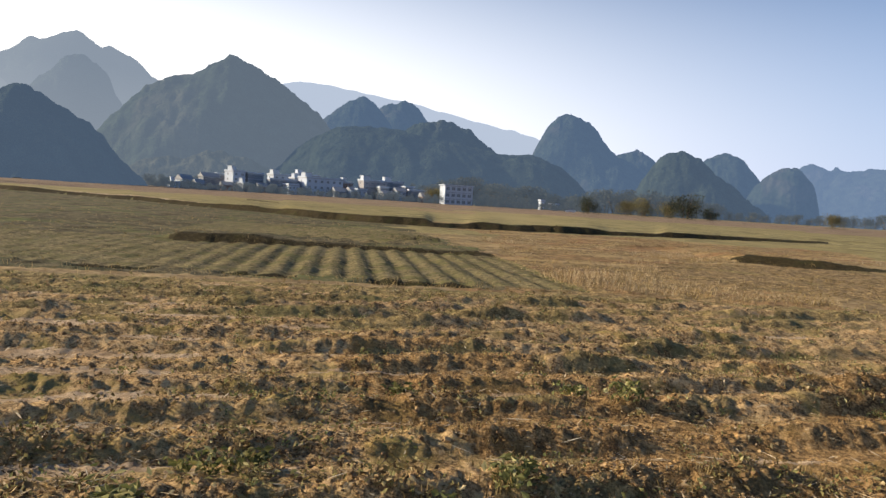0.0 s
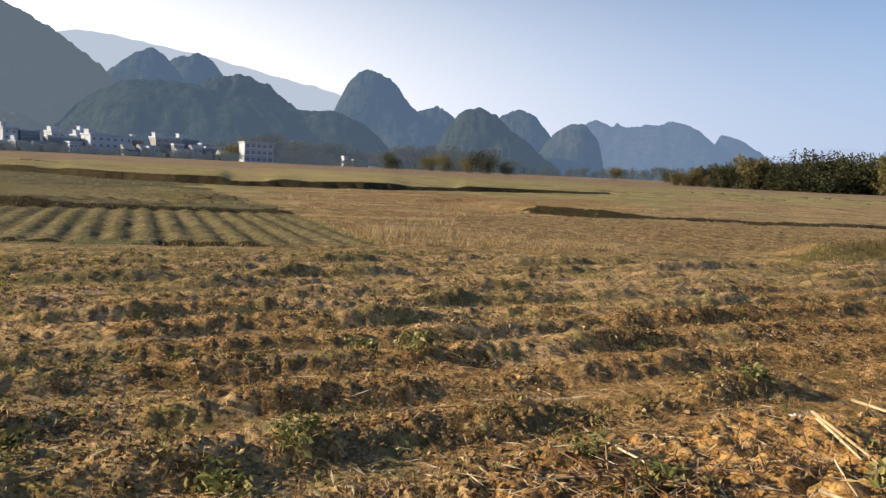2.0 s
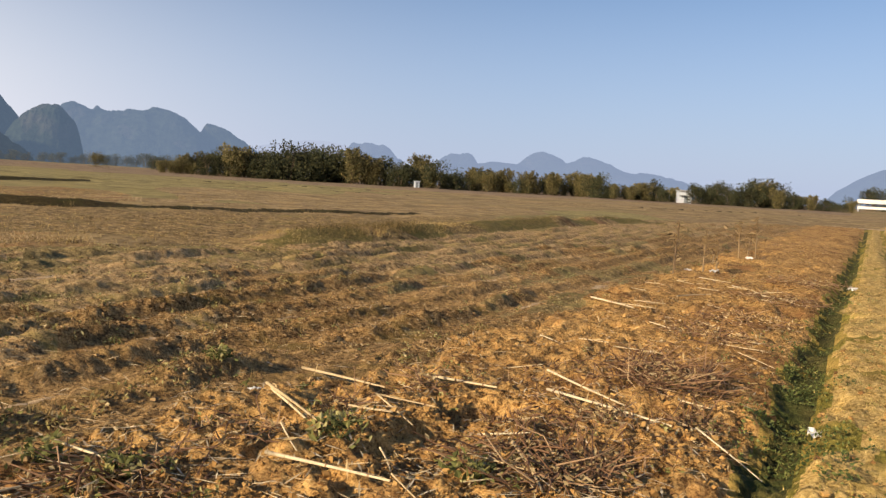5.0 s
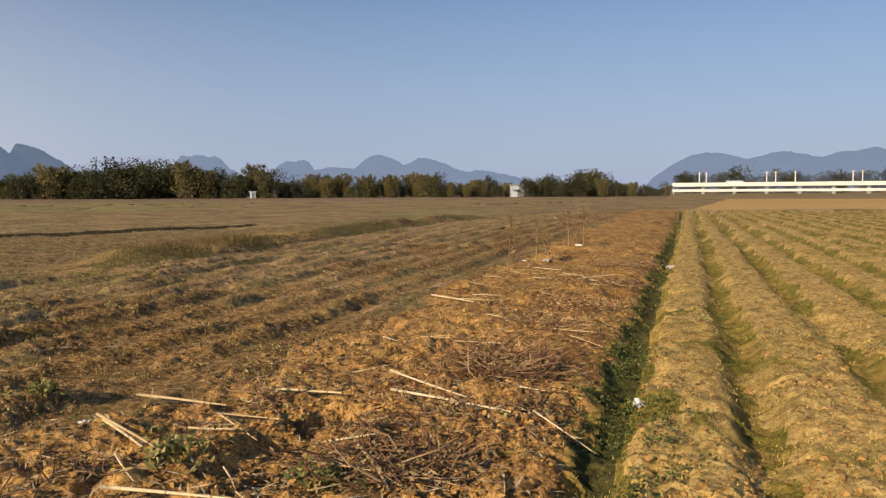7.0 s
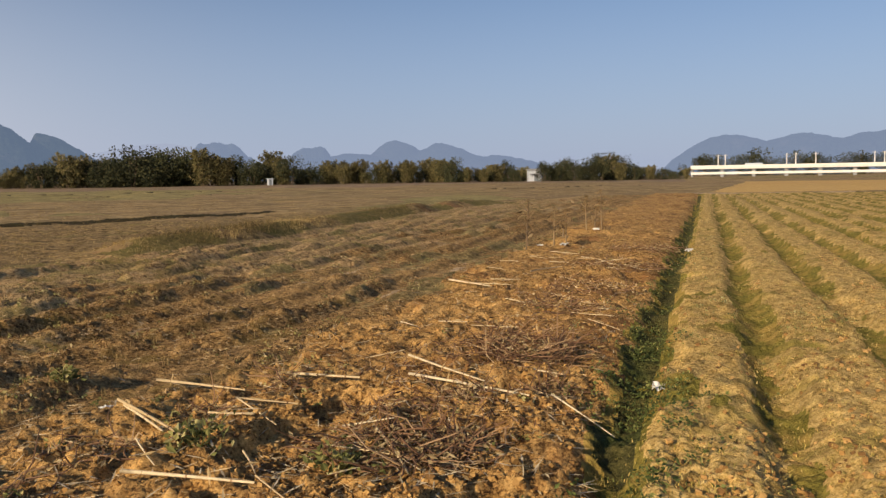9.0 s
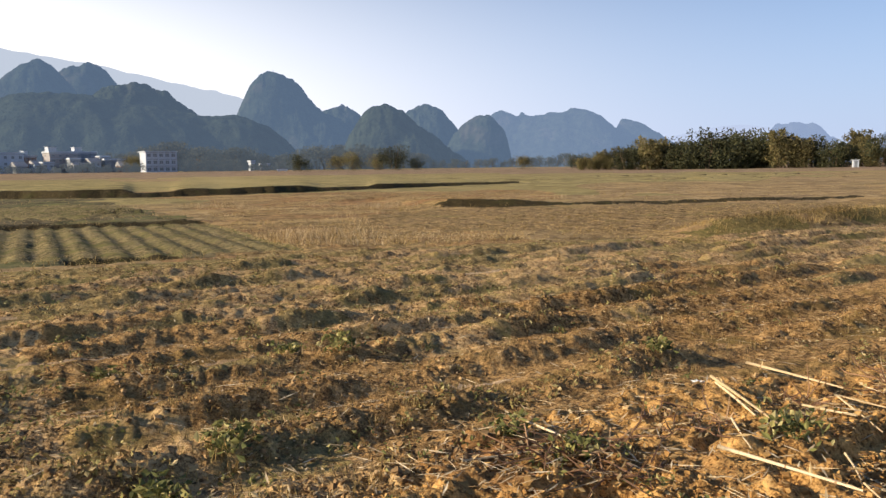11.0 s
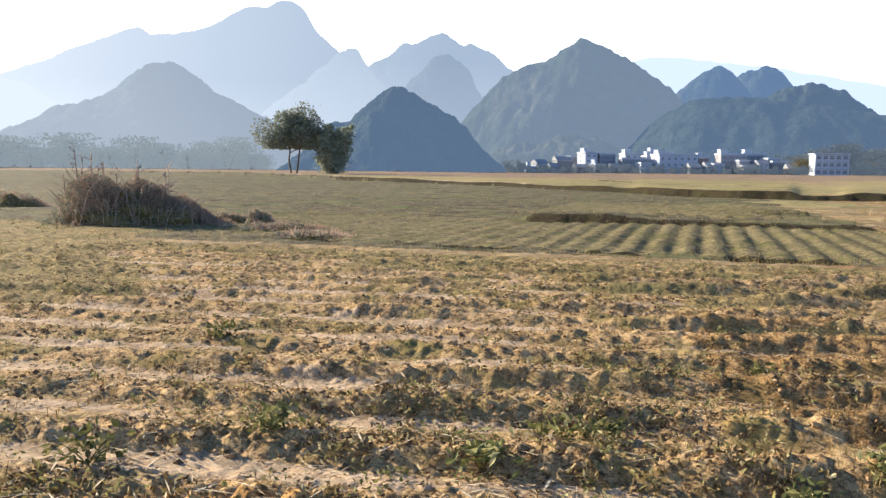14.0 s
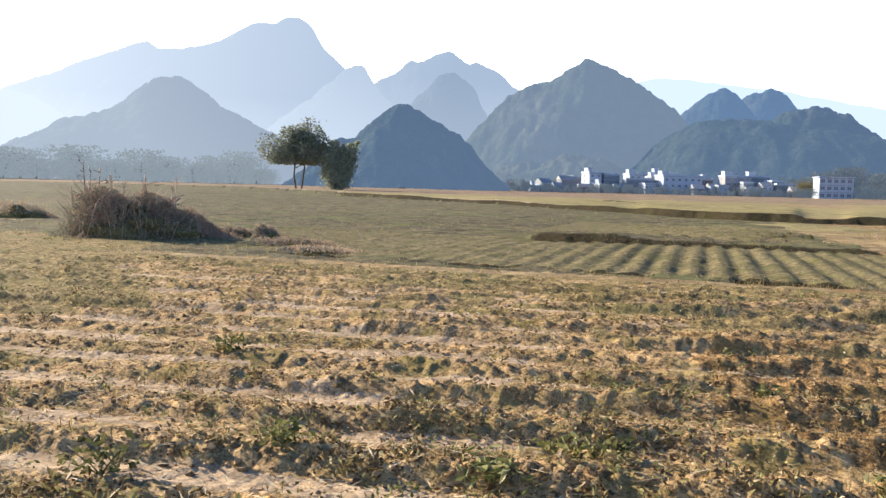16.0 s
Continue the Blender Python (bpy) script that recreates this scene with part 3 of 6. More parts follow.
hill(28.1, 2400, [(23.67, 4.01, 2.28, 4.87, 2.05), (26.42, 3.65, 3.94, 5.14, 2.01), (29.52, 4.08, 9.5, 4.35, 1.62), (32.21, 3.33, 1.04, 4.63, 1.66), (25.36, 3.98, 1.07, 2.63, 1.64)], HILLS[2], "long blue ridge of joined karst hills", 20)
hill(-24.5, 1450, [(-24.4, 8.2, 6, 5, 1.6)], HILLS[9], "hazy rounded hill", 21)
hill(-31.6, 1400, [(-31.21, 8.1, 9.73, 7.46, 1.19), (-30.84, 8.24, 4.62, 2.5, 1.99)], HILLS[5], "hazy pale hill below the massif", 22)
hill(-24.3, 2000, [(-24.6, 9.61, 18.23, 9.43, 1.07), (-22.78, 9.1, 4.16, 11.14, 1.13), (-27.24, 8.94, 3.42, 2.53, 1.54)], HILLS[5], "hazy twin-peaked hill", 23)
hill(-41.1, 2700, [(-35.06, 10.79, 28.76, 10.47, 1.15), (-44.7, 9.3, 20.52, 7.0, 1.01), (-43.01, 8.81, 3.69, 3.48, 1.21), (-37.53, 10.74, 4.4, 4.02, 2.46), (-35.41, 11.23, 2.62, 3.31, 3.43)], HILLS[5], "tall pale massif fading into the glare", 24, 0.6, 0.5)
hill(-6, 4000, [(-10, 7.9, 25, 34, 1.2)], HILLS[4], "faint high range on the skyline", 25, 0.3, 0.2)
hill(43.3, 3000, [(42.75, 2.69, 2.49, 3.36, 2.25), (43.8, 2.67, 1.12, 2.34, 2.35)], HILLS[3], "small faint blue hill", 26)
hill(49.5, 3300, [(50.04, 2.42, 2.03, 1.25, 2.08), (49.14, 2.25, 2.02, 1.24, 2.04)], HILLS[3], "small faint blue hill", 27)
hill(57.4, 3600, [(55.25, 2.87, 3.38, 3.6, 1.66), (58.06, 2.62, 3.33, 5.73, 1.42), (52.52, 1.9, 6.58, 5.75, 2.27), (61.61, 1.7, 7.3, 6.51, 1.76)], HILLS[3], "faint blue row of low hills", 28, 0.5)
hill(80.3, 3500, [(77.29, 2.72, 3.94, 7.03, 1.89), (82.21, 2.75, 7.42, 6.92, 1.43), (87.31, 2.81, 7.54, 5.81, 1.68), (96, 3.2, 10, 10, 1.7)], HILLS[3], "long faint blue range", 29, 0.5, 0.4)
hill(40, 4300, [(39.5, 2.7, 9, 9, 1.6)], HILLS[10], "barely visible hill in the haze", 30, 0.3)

# ---------------------------------------------------------------- small builders


def part(name, bm, mat, parent, label="", smooth_it=False):
    """Links a bmesh (or a mesh) as one mesh object under a thing or under a part."""
    if isinstance(bm, bmesh.types.BMesh):
        me = bpy.data.meshes.new(name)
        bm.to_mesh(me)
        bm.free()
        me.materials.append(mat)
        for p in me.polygons:
            p.use_smooth = smooth_it
    else:
        me = bm
    ob = new(name, me)
    ob.parent = parent
    if label:
        tagged(ob, label)
    return ob


def box(bm, x0, x1, y0, y1, z0, z1):
    m = Matrix.Translation(((x0 + x1) / 2, (y0 + y1) / 2, (z0 + z1) / 2)) @ Matrix.Diagonal((x1 - x0, y1 - y0, z1 - z0, 1))
    bmesh.ops.create_cube(bm, size=1.0, matrix=m)


def boxes(*rows):
    bm = bmesh.new()
    for r in rows:
        box(bm, *r)
    return bm


def thing(name, x, y, z, turn, label, category, group=""):
    ob = new(name)
    ob.empty_display_size = 0.2
    ob.matrix_basis = pose(x, y, z, 0, 0, turn)
    return tagged(ob, label, category, group)


def spot(heading, dist):
    return math.sin(radians(heading)) * dist, math.cos(radians(heading)) * dist


def tube(points, radii, sides=6):
    """A tapered tube along points, as vertex and quad arrays."""
    pts = np.array(points, dtype=float)
    ring = np.linspace(0, 2 * np.pi, sides, endpoint=False)
    vs, qs = [], []
    for k, (p, r) in enumerate(zip(pts, radii)):
        d = pts[min(k + 1, len(pts) - 1)] - pts[max(k - 1, 0)]
        d = d / (np.linalg.norm(d) + 1e-9)
        a = np.cross(d, [0.31, 0.95, 0.05] if abs(d[1]) < 0.9 else [1, 0, 0])
        a = a / np.linalg.norm(a)
        b = np.cross(d, a)
        vs.append(p + r * (np.cos(ring)[:, None] * a + np.sin(ring)[:, None] * b))
        if k:
            o = (k - 1) * sides
            for s in range(sides):
                n = (s + 1) % sides
                qs.append((o + s, o + n, o + sides + n, o + sides + s))
    vs = np.vstack(vs + [pts[:1], pts[-1:]])
    n = len(pts) * sides
    tr = [(s, (s + 1) % sides, n) for s in range(sides)] + [((s + 1) % sides + n - sides, s + n - sides, n + 1) for s in range(sides)]
    return vs, np.array(qs), np.array(tr)


def joined(pieces):
    """Joins (verts, quads, tris) pieces into one set of arrays."""
    vs, qs, ts, off = [], [], [], 0
    for v, q, t in pieces:
        vs.append(v)
        if q is not None and len(q):
            qs.append(np.asarray(q) + off)
        if t is not None and len(t):
            ts.append(np.asarray(t) + off)
        off += len(v)
    return np.vstack(vs), (np.vstack(qs) if qs else None), (np.vstack(ts) if ts else None)


def leaf_quads(rng, centres, length, width, up=0.0):
    """One bent leaf card of two triangles and a fold at every centre, turned at random."""
    n = len(centres)
    d = rng.normal(size=(n, 3))
    d[:, 2] = d[:, 2] * 0.7 + up
    d /= np.linalg.norm(d, axis=1)[:, None]
    s = np.cross(d, rng.normal(size=(n, 3)))
    s /= np.linalg.norm(s, axis=1)[:, None] + 1e-9
    f = np.cross(d, s)
    L = (length * rng.uniform(0.6, 1.3, n))[:, None]
    W = (width * rng.uniform(0.6, 1.3, n))[:, None]
    a, b = centres - d * L / 2, centres + d * L / 2
    c, e = centres + s * W / 2 + f * W * 0.25, centres - s * W / 2 + f * W * 0.25
    v = np.stack([a, c, b, e], 1).reshape(-1, 3)
    k = np.arange(n) * 4
    return v, np.column_stack([k, k + 1, k + 2, k + 3])


def leaf_material(name, stops, rough=0.75, painted_haze=None):
    m, n, l, p = material(name, rough, 0.2)
    g = n.new("ShaderNodeNewGeometry")
    col = ramp_node(n, l, g.outputs["Random Per Island"], stops)
    info = n.new("ShaderNodeObjectInfo")
    hue = n.new("ShaderNodeHueSaturation")
    hue.inputs["Hue"].default_value = 0.5
    mr = n.new("ShaderNodeMapRange")
    mr.inputs[3].default_value, mr.inputs[4].default_value = 0.7, 1.3
    l.new(info.outputs["Random"], mr.inputs[0])
    l.new(mr.outputs[0], hue.inputs["Value"])
    l.new(col, hue.inputs["Color"])
    l.new(hue.outputs[0], p.inputs["Base Color"])
    tr = n.new("ShaderNodeBsdfTranslucent")
    l.new(hue.outputs[0], tr.inputs["Color"])
    mx = n.new("ShaderNodeMixShader")
    mx.inputs[0].default_value = 0.3
    l.new(p.outputs[0], mx.inputs[1]), l.new(tr.outputs[0], mx.inputs[2])
    if painted_haze:
        # emission blended over far woods to paint in haze, as on the hills
        haze_emission = n.new("ShaderNodeEmission")
        haze_emission.inputs["Color"].default_value = (*(AIR * c for c in painted_haze[0]), 1)
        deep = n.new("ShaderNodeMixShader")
        deep.inputs[0].default_value = painted_haze[1]
        l.new(mx.outputs[0], deep.inputs[1]), l.new(haze_emission.outputs[0], deep.inputs[2])
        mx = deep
    l.new(mx.outputs[0], n["Material Output"].inputs["Surface"])
    return m


def worn(name, colour, stain, scale=0.6, rough=0.85, bump=0.004, spec=0.25):
    """Painted, plastered or concrete surface with stains and fine grain."""
    m, n, l, p = material(name, rough, spec)
    co = place(n)
    a = noise_node(n, l, co, scale, 5, 0.65, 0.5)
    b = noise_node(n, l, co, scale * 14, 4, 0.6)
    run = noise_node(n, l, place(n, (1.4, 1.4, 0.12), l), 1.0, 4, 0.6)
    col = mix_node(n, l, step_node(n, l, a, 0.5, 0.85), colour, stain)
    col = mix_node(n, l, step_node(n, l, run, 0.58, 0.85), col, stain)
    col = mix_node(n, l, 0.25, col, ramp_node(n, l, b, [(0.3, tuple(c * 0.7 for c in colour)), (0.7, tuple(min(1, c * 1.15) for c in colour))]))
    l.new(col, p.inputs["Base Color"])
    bump_node(n, l, p, b, bump)
    return m


M_BARK = worn("bark", (0.16, 0.12, 0.08), (0.08, 0.06, 0.045), 3.0, 0.95, 0.02)
M_LEAF_DARK = leaf_material("dark_leaves", [(0.0, (0.03, 0.038, 0.025)), (0.5, (0.06, 0.068, 0.035)), (1.0, (0.11, 0.11, 0.05))])
M_LEAF_OLIVE = leaf_material("olive_leaves", [(0.0, (0.07, 0.07, 0.034)), (0.5, (0.15, 0.135, 0.06)), (1.0, (0.27, 0.225, 0.1))])
# last argument, where given: painted haze, its glow colour and share
M_LEAF_FAR = leaf_material("sunward_hazed_foliage", [(0.0, (0.1, 0.12, 0.09)), (0.5, (0.15, 0.17, 0.12)), (1.0, (0.22, 0.22, 0.15))], 0.75, ((0.2, 0.235, 0.257), 0.74))
# leaf base colour paled and greyed to stand in for haze
M_LEAF_HAZED = leaf_material("haze_paled_leaves", [(0.0, (0.2, 0.225, 0.17)), (0.5, (0.26, 0.285, 0.2)), (1.0, (0.36, 0.37, 0.25))])
M_LEAF_GREY = leaf_material("hazed_scrub", [(0.0, (0.05, 0.065, 0.055)), (0.5, (0.09, 0.1, 0.075)), (1.0, (0.15, 0.15, 0.1))], 0.75, ((0.11, 0.145, 0.19), 0.44))
# plaster and render colours blued and dulled to stand in for haze and shade
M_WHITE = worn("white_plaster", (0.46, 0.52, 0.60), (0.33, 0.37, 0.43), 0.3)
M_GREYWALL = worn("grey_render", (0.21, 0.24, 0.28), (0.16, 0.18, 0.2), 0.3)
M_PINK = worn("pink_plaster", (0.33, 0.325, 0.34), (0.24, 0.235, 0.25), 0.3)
M_BRICK = worn("red_brick", (0.24, 0.17, 0.15), (0.2, 0.12, 0.1), 0.5)
M_ROOF = worn("roof_slab", (0.3, 0.315, 0.335), (0.2, 0.21, 0.22), 0.4)
M_CONCRETE = worn("pale_concrete", (0.72, 0.71, 0.68), (0.5, 0.48, 0.44), 0.25)
M_STEEL = worn("grey_steel", (0.42, 0.43, 0.45), (0.3, 0.28, 0.26), 1.0, 0.5)
M_FRAME = worn("window_frame", (0.5, 0.5, 0.5), (0.35, 0.35, 0.35), 1.0, 0.6)
M_GLASS, _gn, _gl, _gp = material("window_glass", 0.25, 0.5)
_gp.inputs["Base Color"].default_value = (0.17, 0.2, 0.235, 1)

# ---------------------------------------------------------------- village
PLAIN_HOUSE = "rendered flat-roofed village house"


def house(heading, dist, w, d, h, turn, mat, label, floors=3, bays=4, roof_room=True, gable=False, sink=0.3):
    """A village house: walls, flat or gabled roof, roof room, and windows floor by floor on front and one end."""
    h *= 0.8
    x, y = spot(heading, dist)
    z = land_height(x, y) - sink
    t = thing("house", x, y, z, -heading + turn, label, "house", "village houses")
    bm = boxes((-w / 2, w / 2, 0, d, 0, h))
    bmesh.ops.bevel(bm, geom=bm.edges[:], offset=0.05, segments=1, affect="EDGES")
    part("wall", bm, mat, t)
    if gable:
        bm = bmesh.new()
        e = 0.5
        f = [bm.verts.new(v) for v in ((-w / 2 - e, -e, h), (w / 2 + e, -e, h), (w / 2 + e, d + e, h), (-w / 2 - e, d + e, h), (-w / 2 - e, d / 2, h + d * 0.3), (w / 2 + e, d / 2, h + d * 0.3))]
        for q in ((0, 1, 5, 4), (2, 3, 4, 5), (1, 2, 5), (3, 0, 4), (3, 2, 1, 0)):
            bm.faces.new([f[i] for i in q])
        part("roof", bm, M_ROOF, t, "grey tiled gable roof")
    else:
        part("roof", boxes((-w / 2 - 0.35, w / 2 + 0.35, -0.35, d + 0.35, h + 0.003, h + 0.25)), M_ROOF, t)
        part("parapet", boxes((-w / 2 - 0.3, w / 2 + 0.3, -0.3, -0.1, h + 0.25, h + 1.0), (-w / 2 - 0.3, w / 2 + 0.3, d + 0.1, d + 0.3, h + 0.25, h + 1.0),
                              (-w / 2 - 0.3, -w / 2 - 0.1, -0.1, d + 0.1, h + 0.25, h + 1.0), (w / 2 + 0.1, w / 2 + 0.3, -0.1, d + 0.1, h + 0.25, h + 1.0)), M_WHITE, t, "white parapet")
        if roof_room:
            rw = min(4.0, w * 0.35)
            part("roof_room", boxes((-w / 2 + 0.6, -w / 2 + 0.6 + rw, d * 0.3, d * 0.8, h + 0.25, h + 3.0), (-w / 2 + 0.3, -w / 2 + 0.9 + rw, d * 0.25, d * 0.85, h + 3.002, h + 3.2)), M_WHITE, t)
    fh = h / floors
    for k in range(floors):
        zb = k * fh + fh * 0.33
        wh = fh * 0.38
        for b in range(bays):
            cx = -w / 2 + (b + 0.5) * w / bays
            ww = min(1.4, w / bays * 0.4)
            win = part("window", boxes((cx - ww / 2 - 0.08, cx + ww / 2 + 0.08, -0.06, -0.002, zb - 0.08, zb), (cx - ww / 2 - 0.08, cx + ww / 2 + 0.08, -0.06, -0.002, zb + wh, zb + wh + 0.08),
                                       (cx - ww / 2 - 0.08, cx - ww / 2, -0.06, -0.002, zb, zb + wh), (cx + ww / 2, cx + ww / 2 + 0.08, -0.06, -0.002, zb, zb + wh),
                                       (cx - 0.03, cx + 0.03, -0.05, -0.002, zb, zb + wh)), M_FRAME, t)
            part("pane", boxes((cx - ww / 2, cx - 0.03, -0.03, -0.003, zb, zb + wh)), M_GLASS, win)
            part("pane", boxes((cx + 0.03, cx + ww / 2, -0.03, -0.003, zb, zb + wh)), M_GLASS, win)
        part("floor_band", boxes((-w / 2 - 0.12, w / 2 + 0.12, -0.12, -0.004, (k + 1) * fh - 0.28, (k + 1) * fh - 0.06)), M_WHITE, t)
        if floors > 1:
            part("window", boxes((-w / 2 - 0.05, -w / 2 - 0.002, d * 0.55, d * 0.55 + 1.0, zb, zb + wh)), M_GLASS, t)
    return t


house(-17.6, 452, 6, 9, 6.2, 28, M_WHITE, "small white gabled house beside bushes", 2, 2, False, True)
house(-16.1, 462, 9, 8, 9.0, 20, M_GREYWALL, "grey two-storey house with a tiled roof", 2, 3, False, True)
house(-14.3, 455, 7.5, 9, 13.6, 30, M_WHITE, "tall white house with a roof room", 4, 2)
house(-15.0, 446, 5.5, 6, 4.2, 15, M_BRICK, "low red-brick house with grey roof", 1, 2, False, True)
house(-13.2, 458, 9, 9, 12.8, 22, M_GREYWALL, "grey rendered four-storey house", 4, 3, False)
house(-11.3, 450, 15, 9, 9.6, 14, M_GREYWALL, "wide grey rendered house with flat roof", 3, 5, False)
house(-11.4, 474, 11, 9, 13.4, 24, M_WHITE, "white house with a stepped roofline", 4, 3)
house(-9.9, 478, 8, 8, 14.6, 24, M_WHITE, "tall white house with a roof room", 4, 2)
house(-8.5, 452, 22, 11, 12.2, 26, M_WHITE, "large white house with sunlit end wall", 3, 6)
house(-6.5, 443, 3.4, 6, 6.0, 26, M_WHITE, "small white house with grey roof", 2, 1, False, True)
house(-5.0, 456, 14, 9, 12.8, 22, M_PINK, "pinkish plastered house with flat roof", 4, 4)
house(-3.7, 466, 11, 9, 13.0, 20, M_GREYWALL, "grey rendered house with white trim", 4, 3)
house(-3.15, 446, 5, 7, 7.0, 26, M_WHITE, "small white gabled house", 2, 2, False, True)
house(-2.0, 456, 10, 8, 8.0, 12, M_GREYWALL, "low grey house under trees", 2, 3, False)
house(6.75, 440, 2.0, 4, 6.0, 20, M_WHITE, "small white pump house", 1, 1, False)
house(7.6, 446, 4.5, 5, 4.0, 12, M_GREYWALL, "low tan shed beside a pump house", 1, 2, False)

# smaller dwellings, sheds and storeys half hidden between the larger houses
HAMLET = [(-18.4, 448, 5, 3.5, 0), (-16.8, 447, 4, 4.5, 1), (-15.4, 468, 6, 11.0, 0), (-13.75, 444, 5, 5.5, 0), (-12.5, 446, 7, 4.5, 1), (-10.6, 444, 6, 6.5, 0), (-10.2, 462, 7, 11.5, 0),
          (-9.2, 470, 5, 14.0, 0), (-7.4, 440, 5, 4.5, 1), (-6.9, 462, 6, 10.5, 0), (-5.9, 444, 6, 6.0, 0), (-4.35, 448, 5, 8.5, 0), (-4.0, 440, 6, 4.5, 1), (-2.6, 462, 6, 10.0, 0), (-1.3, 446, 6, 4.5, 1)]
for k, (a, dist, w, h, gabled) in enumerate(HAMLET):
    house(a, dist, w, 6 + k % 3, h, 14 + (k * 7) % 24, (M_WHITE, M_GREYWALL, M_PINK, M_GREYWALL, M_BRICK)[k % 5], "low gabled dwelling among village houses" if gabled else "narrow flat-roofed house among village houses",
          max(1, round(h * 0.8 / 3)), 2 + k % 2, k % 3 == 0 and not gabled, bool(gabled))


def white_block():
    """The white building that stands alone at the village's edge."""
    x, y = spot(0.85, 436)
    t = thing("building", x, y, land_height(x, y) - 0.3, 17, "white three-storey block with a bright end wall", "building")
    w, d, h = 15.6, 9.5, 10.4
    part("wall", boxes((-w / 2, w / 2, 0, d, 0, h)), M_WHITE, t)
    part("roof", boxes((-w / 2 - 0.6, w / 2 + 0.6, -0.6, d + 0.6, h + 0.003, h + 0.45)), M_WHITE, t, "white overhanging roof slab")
    for k in range(6):
        cx = -w / 2 + 0.2 + k * (w - 0.4) / 5
        part("pilaster", boxes((cx - 0.2, cx + 0.2, -0.45, -0.003, 0, h)), M_WHITE, t)
    for f in range(3):
        for k in range(5):
            cx = -w / 2 + 0.2 + (k + 0.5) * (w - 0.4) / 5
            z0 = f * h / 3 + 1.0
            win = part("window", boxes((cx - 0.95, cx + 0.95, -0.05, -0.003, z0 - 0.1, z0 - 0.003), (cx - 0.95, cx + 0.95, -0.05, -0.003, z0 + 1.603, z0 + 1.7), (cx - 0.04, cx + 0.04, -0.05, -0.003, z0, z0 + 1.6)), M_FRAME, t)
            part("pane", boxes((cx - 0.9, cx - 0.04, -0.03, -0.004, z0, z0 + 1.6)), M_GLASS, win)
            part("pane", boxes((cx + 0.04, cx + 0.9, -0.03, -0.004, z0, z0 + 1.6)), M_GLASS, win)
        part("floor_band", boxes((-w / 2 + 0.4, w / 2 - 0.4, -0.2, -0.004, (f + 1) * h / 3 - 0.35, (f + 1) * h / 3 - 0.1)), M_GREYWALL, t)


white_block()

# ---------------------------------------------------------------- trees and scrub


def tree_meshes(seed, height, width, leaf, count, mat, stems=3, bare=0.12, blobs=9, lean=0.12):
    """Trunk mesh and crown mesh of a broad, uneven tree or bamboo clump."""
    rng = np.random.default_rng(seed)
    pieces, tips = [], []
    for s in range(stems):
        a = rng.uniform(0, 6.28)
        top = np.array([math.cos(a) * width * 0.28 * rng.uniform(0.3, 1), math.sin(a) * width * 0.28 * rng.uniform(0.3, 1), height * rng.uniform(0.7, 0.95)])
        p0 = np.array([math.cos(a), math.sin(a), 0]) * width * 0.05 * (stems > 1)
        pts = [p0 + (top - p0) * q + rng.normal(size=3) * height * 0.012 * (0 < q < 1) for q in (0, 0.25, 0.5, 0.75, 1)]
        rad = height * 0.016
        pieces.append(tube(pts, [rad, rad * 0.85, rad * 0.65, rad * 0.4, rad * 0.12]))
        tips.append(top)
        for b in range(3):
            q = rng.uniform(0.4, 0.85)
            o = p0 + (top - p0) * q
            b2 = rng.uniform(0, 6.28)
            e = o + np.array([math.cos(b2) * width * 0.3, math.sin(b2) * width * 0.3, height * rng.uniform(0.05, 0.2)])
            pieces.append(tube([o, (o + e) / 2 + [0, 0, height * 0.02], e], [rad * 0.45, rad * 0.3, rad * 0.08], 5))
            tips.append(e)
    v, q, t = joined(pieces)
    trunk = quick_mesh("trunk", v, q, t, (M_BARK,), None, True)
    cs = []
    for b in range(blobs):
        base = tips[b] if b < min(len(tips), blobs // 3 + (bare > 0.2) * 99) else np.array([rng.normal() * width * 0.22, rng.normal() * width * 0.22, height * rng.uniform(bare + 0.1, 0.8)])
        r = width * rng.uniform(0.15, 0.28)
        n = int(count / blobs)
        d = rng.normal(size=(n, 3))
        d /= np.linalg.norm(d, axis=1)[:, None]
        rr = r * rng.uniform(0.35, 1.0, n)[:, None] ** 0.6 * (1 + 0.35 * rng.normal(size=(n, 1)) * 0.4)
        cs.append(base * [1, 1, 0.92] + d * rr * [1, 1, 1.1])
    c = np.vstack(cs)
    c = c[(c[:, 2] > height * bare) & (c[:, 2] < height * 1.02)]
    lv, lq = leaf_quads(rng, c, leaf, leaf * 0.55, 0.2)
    crown = quick_mesh("crown", lv, lq, None, (mat,))
    return trunk, crown


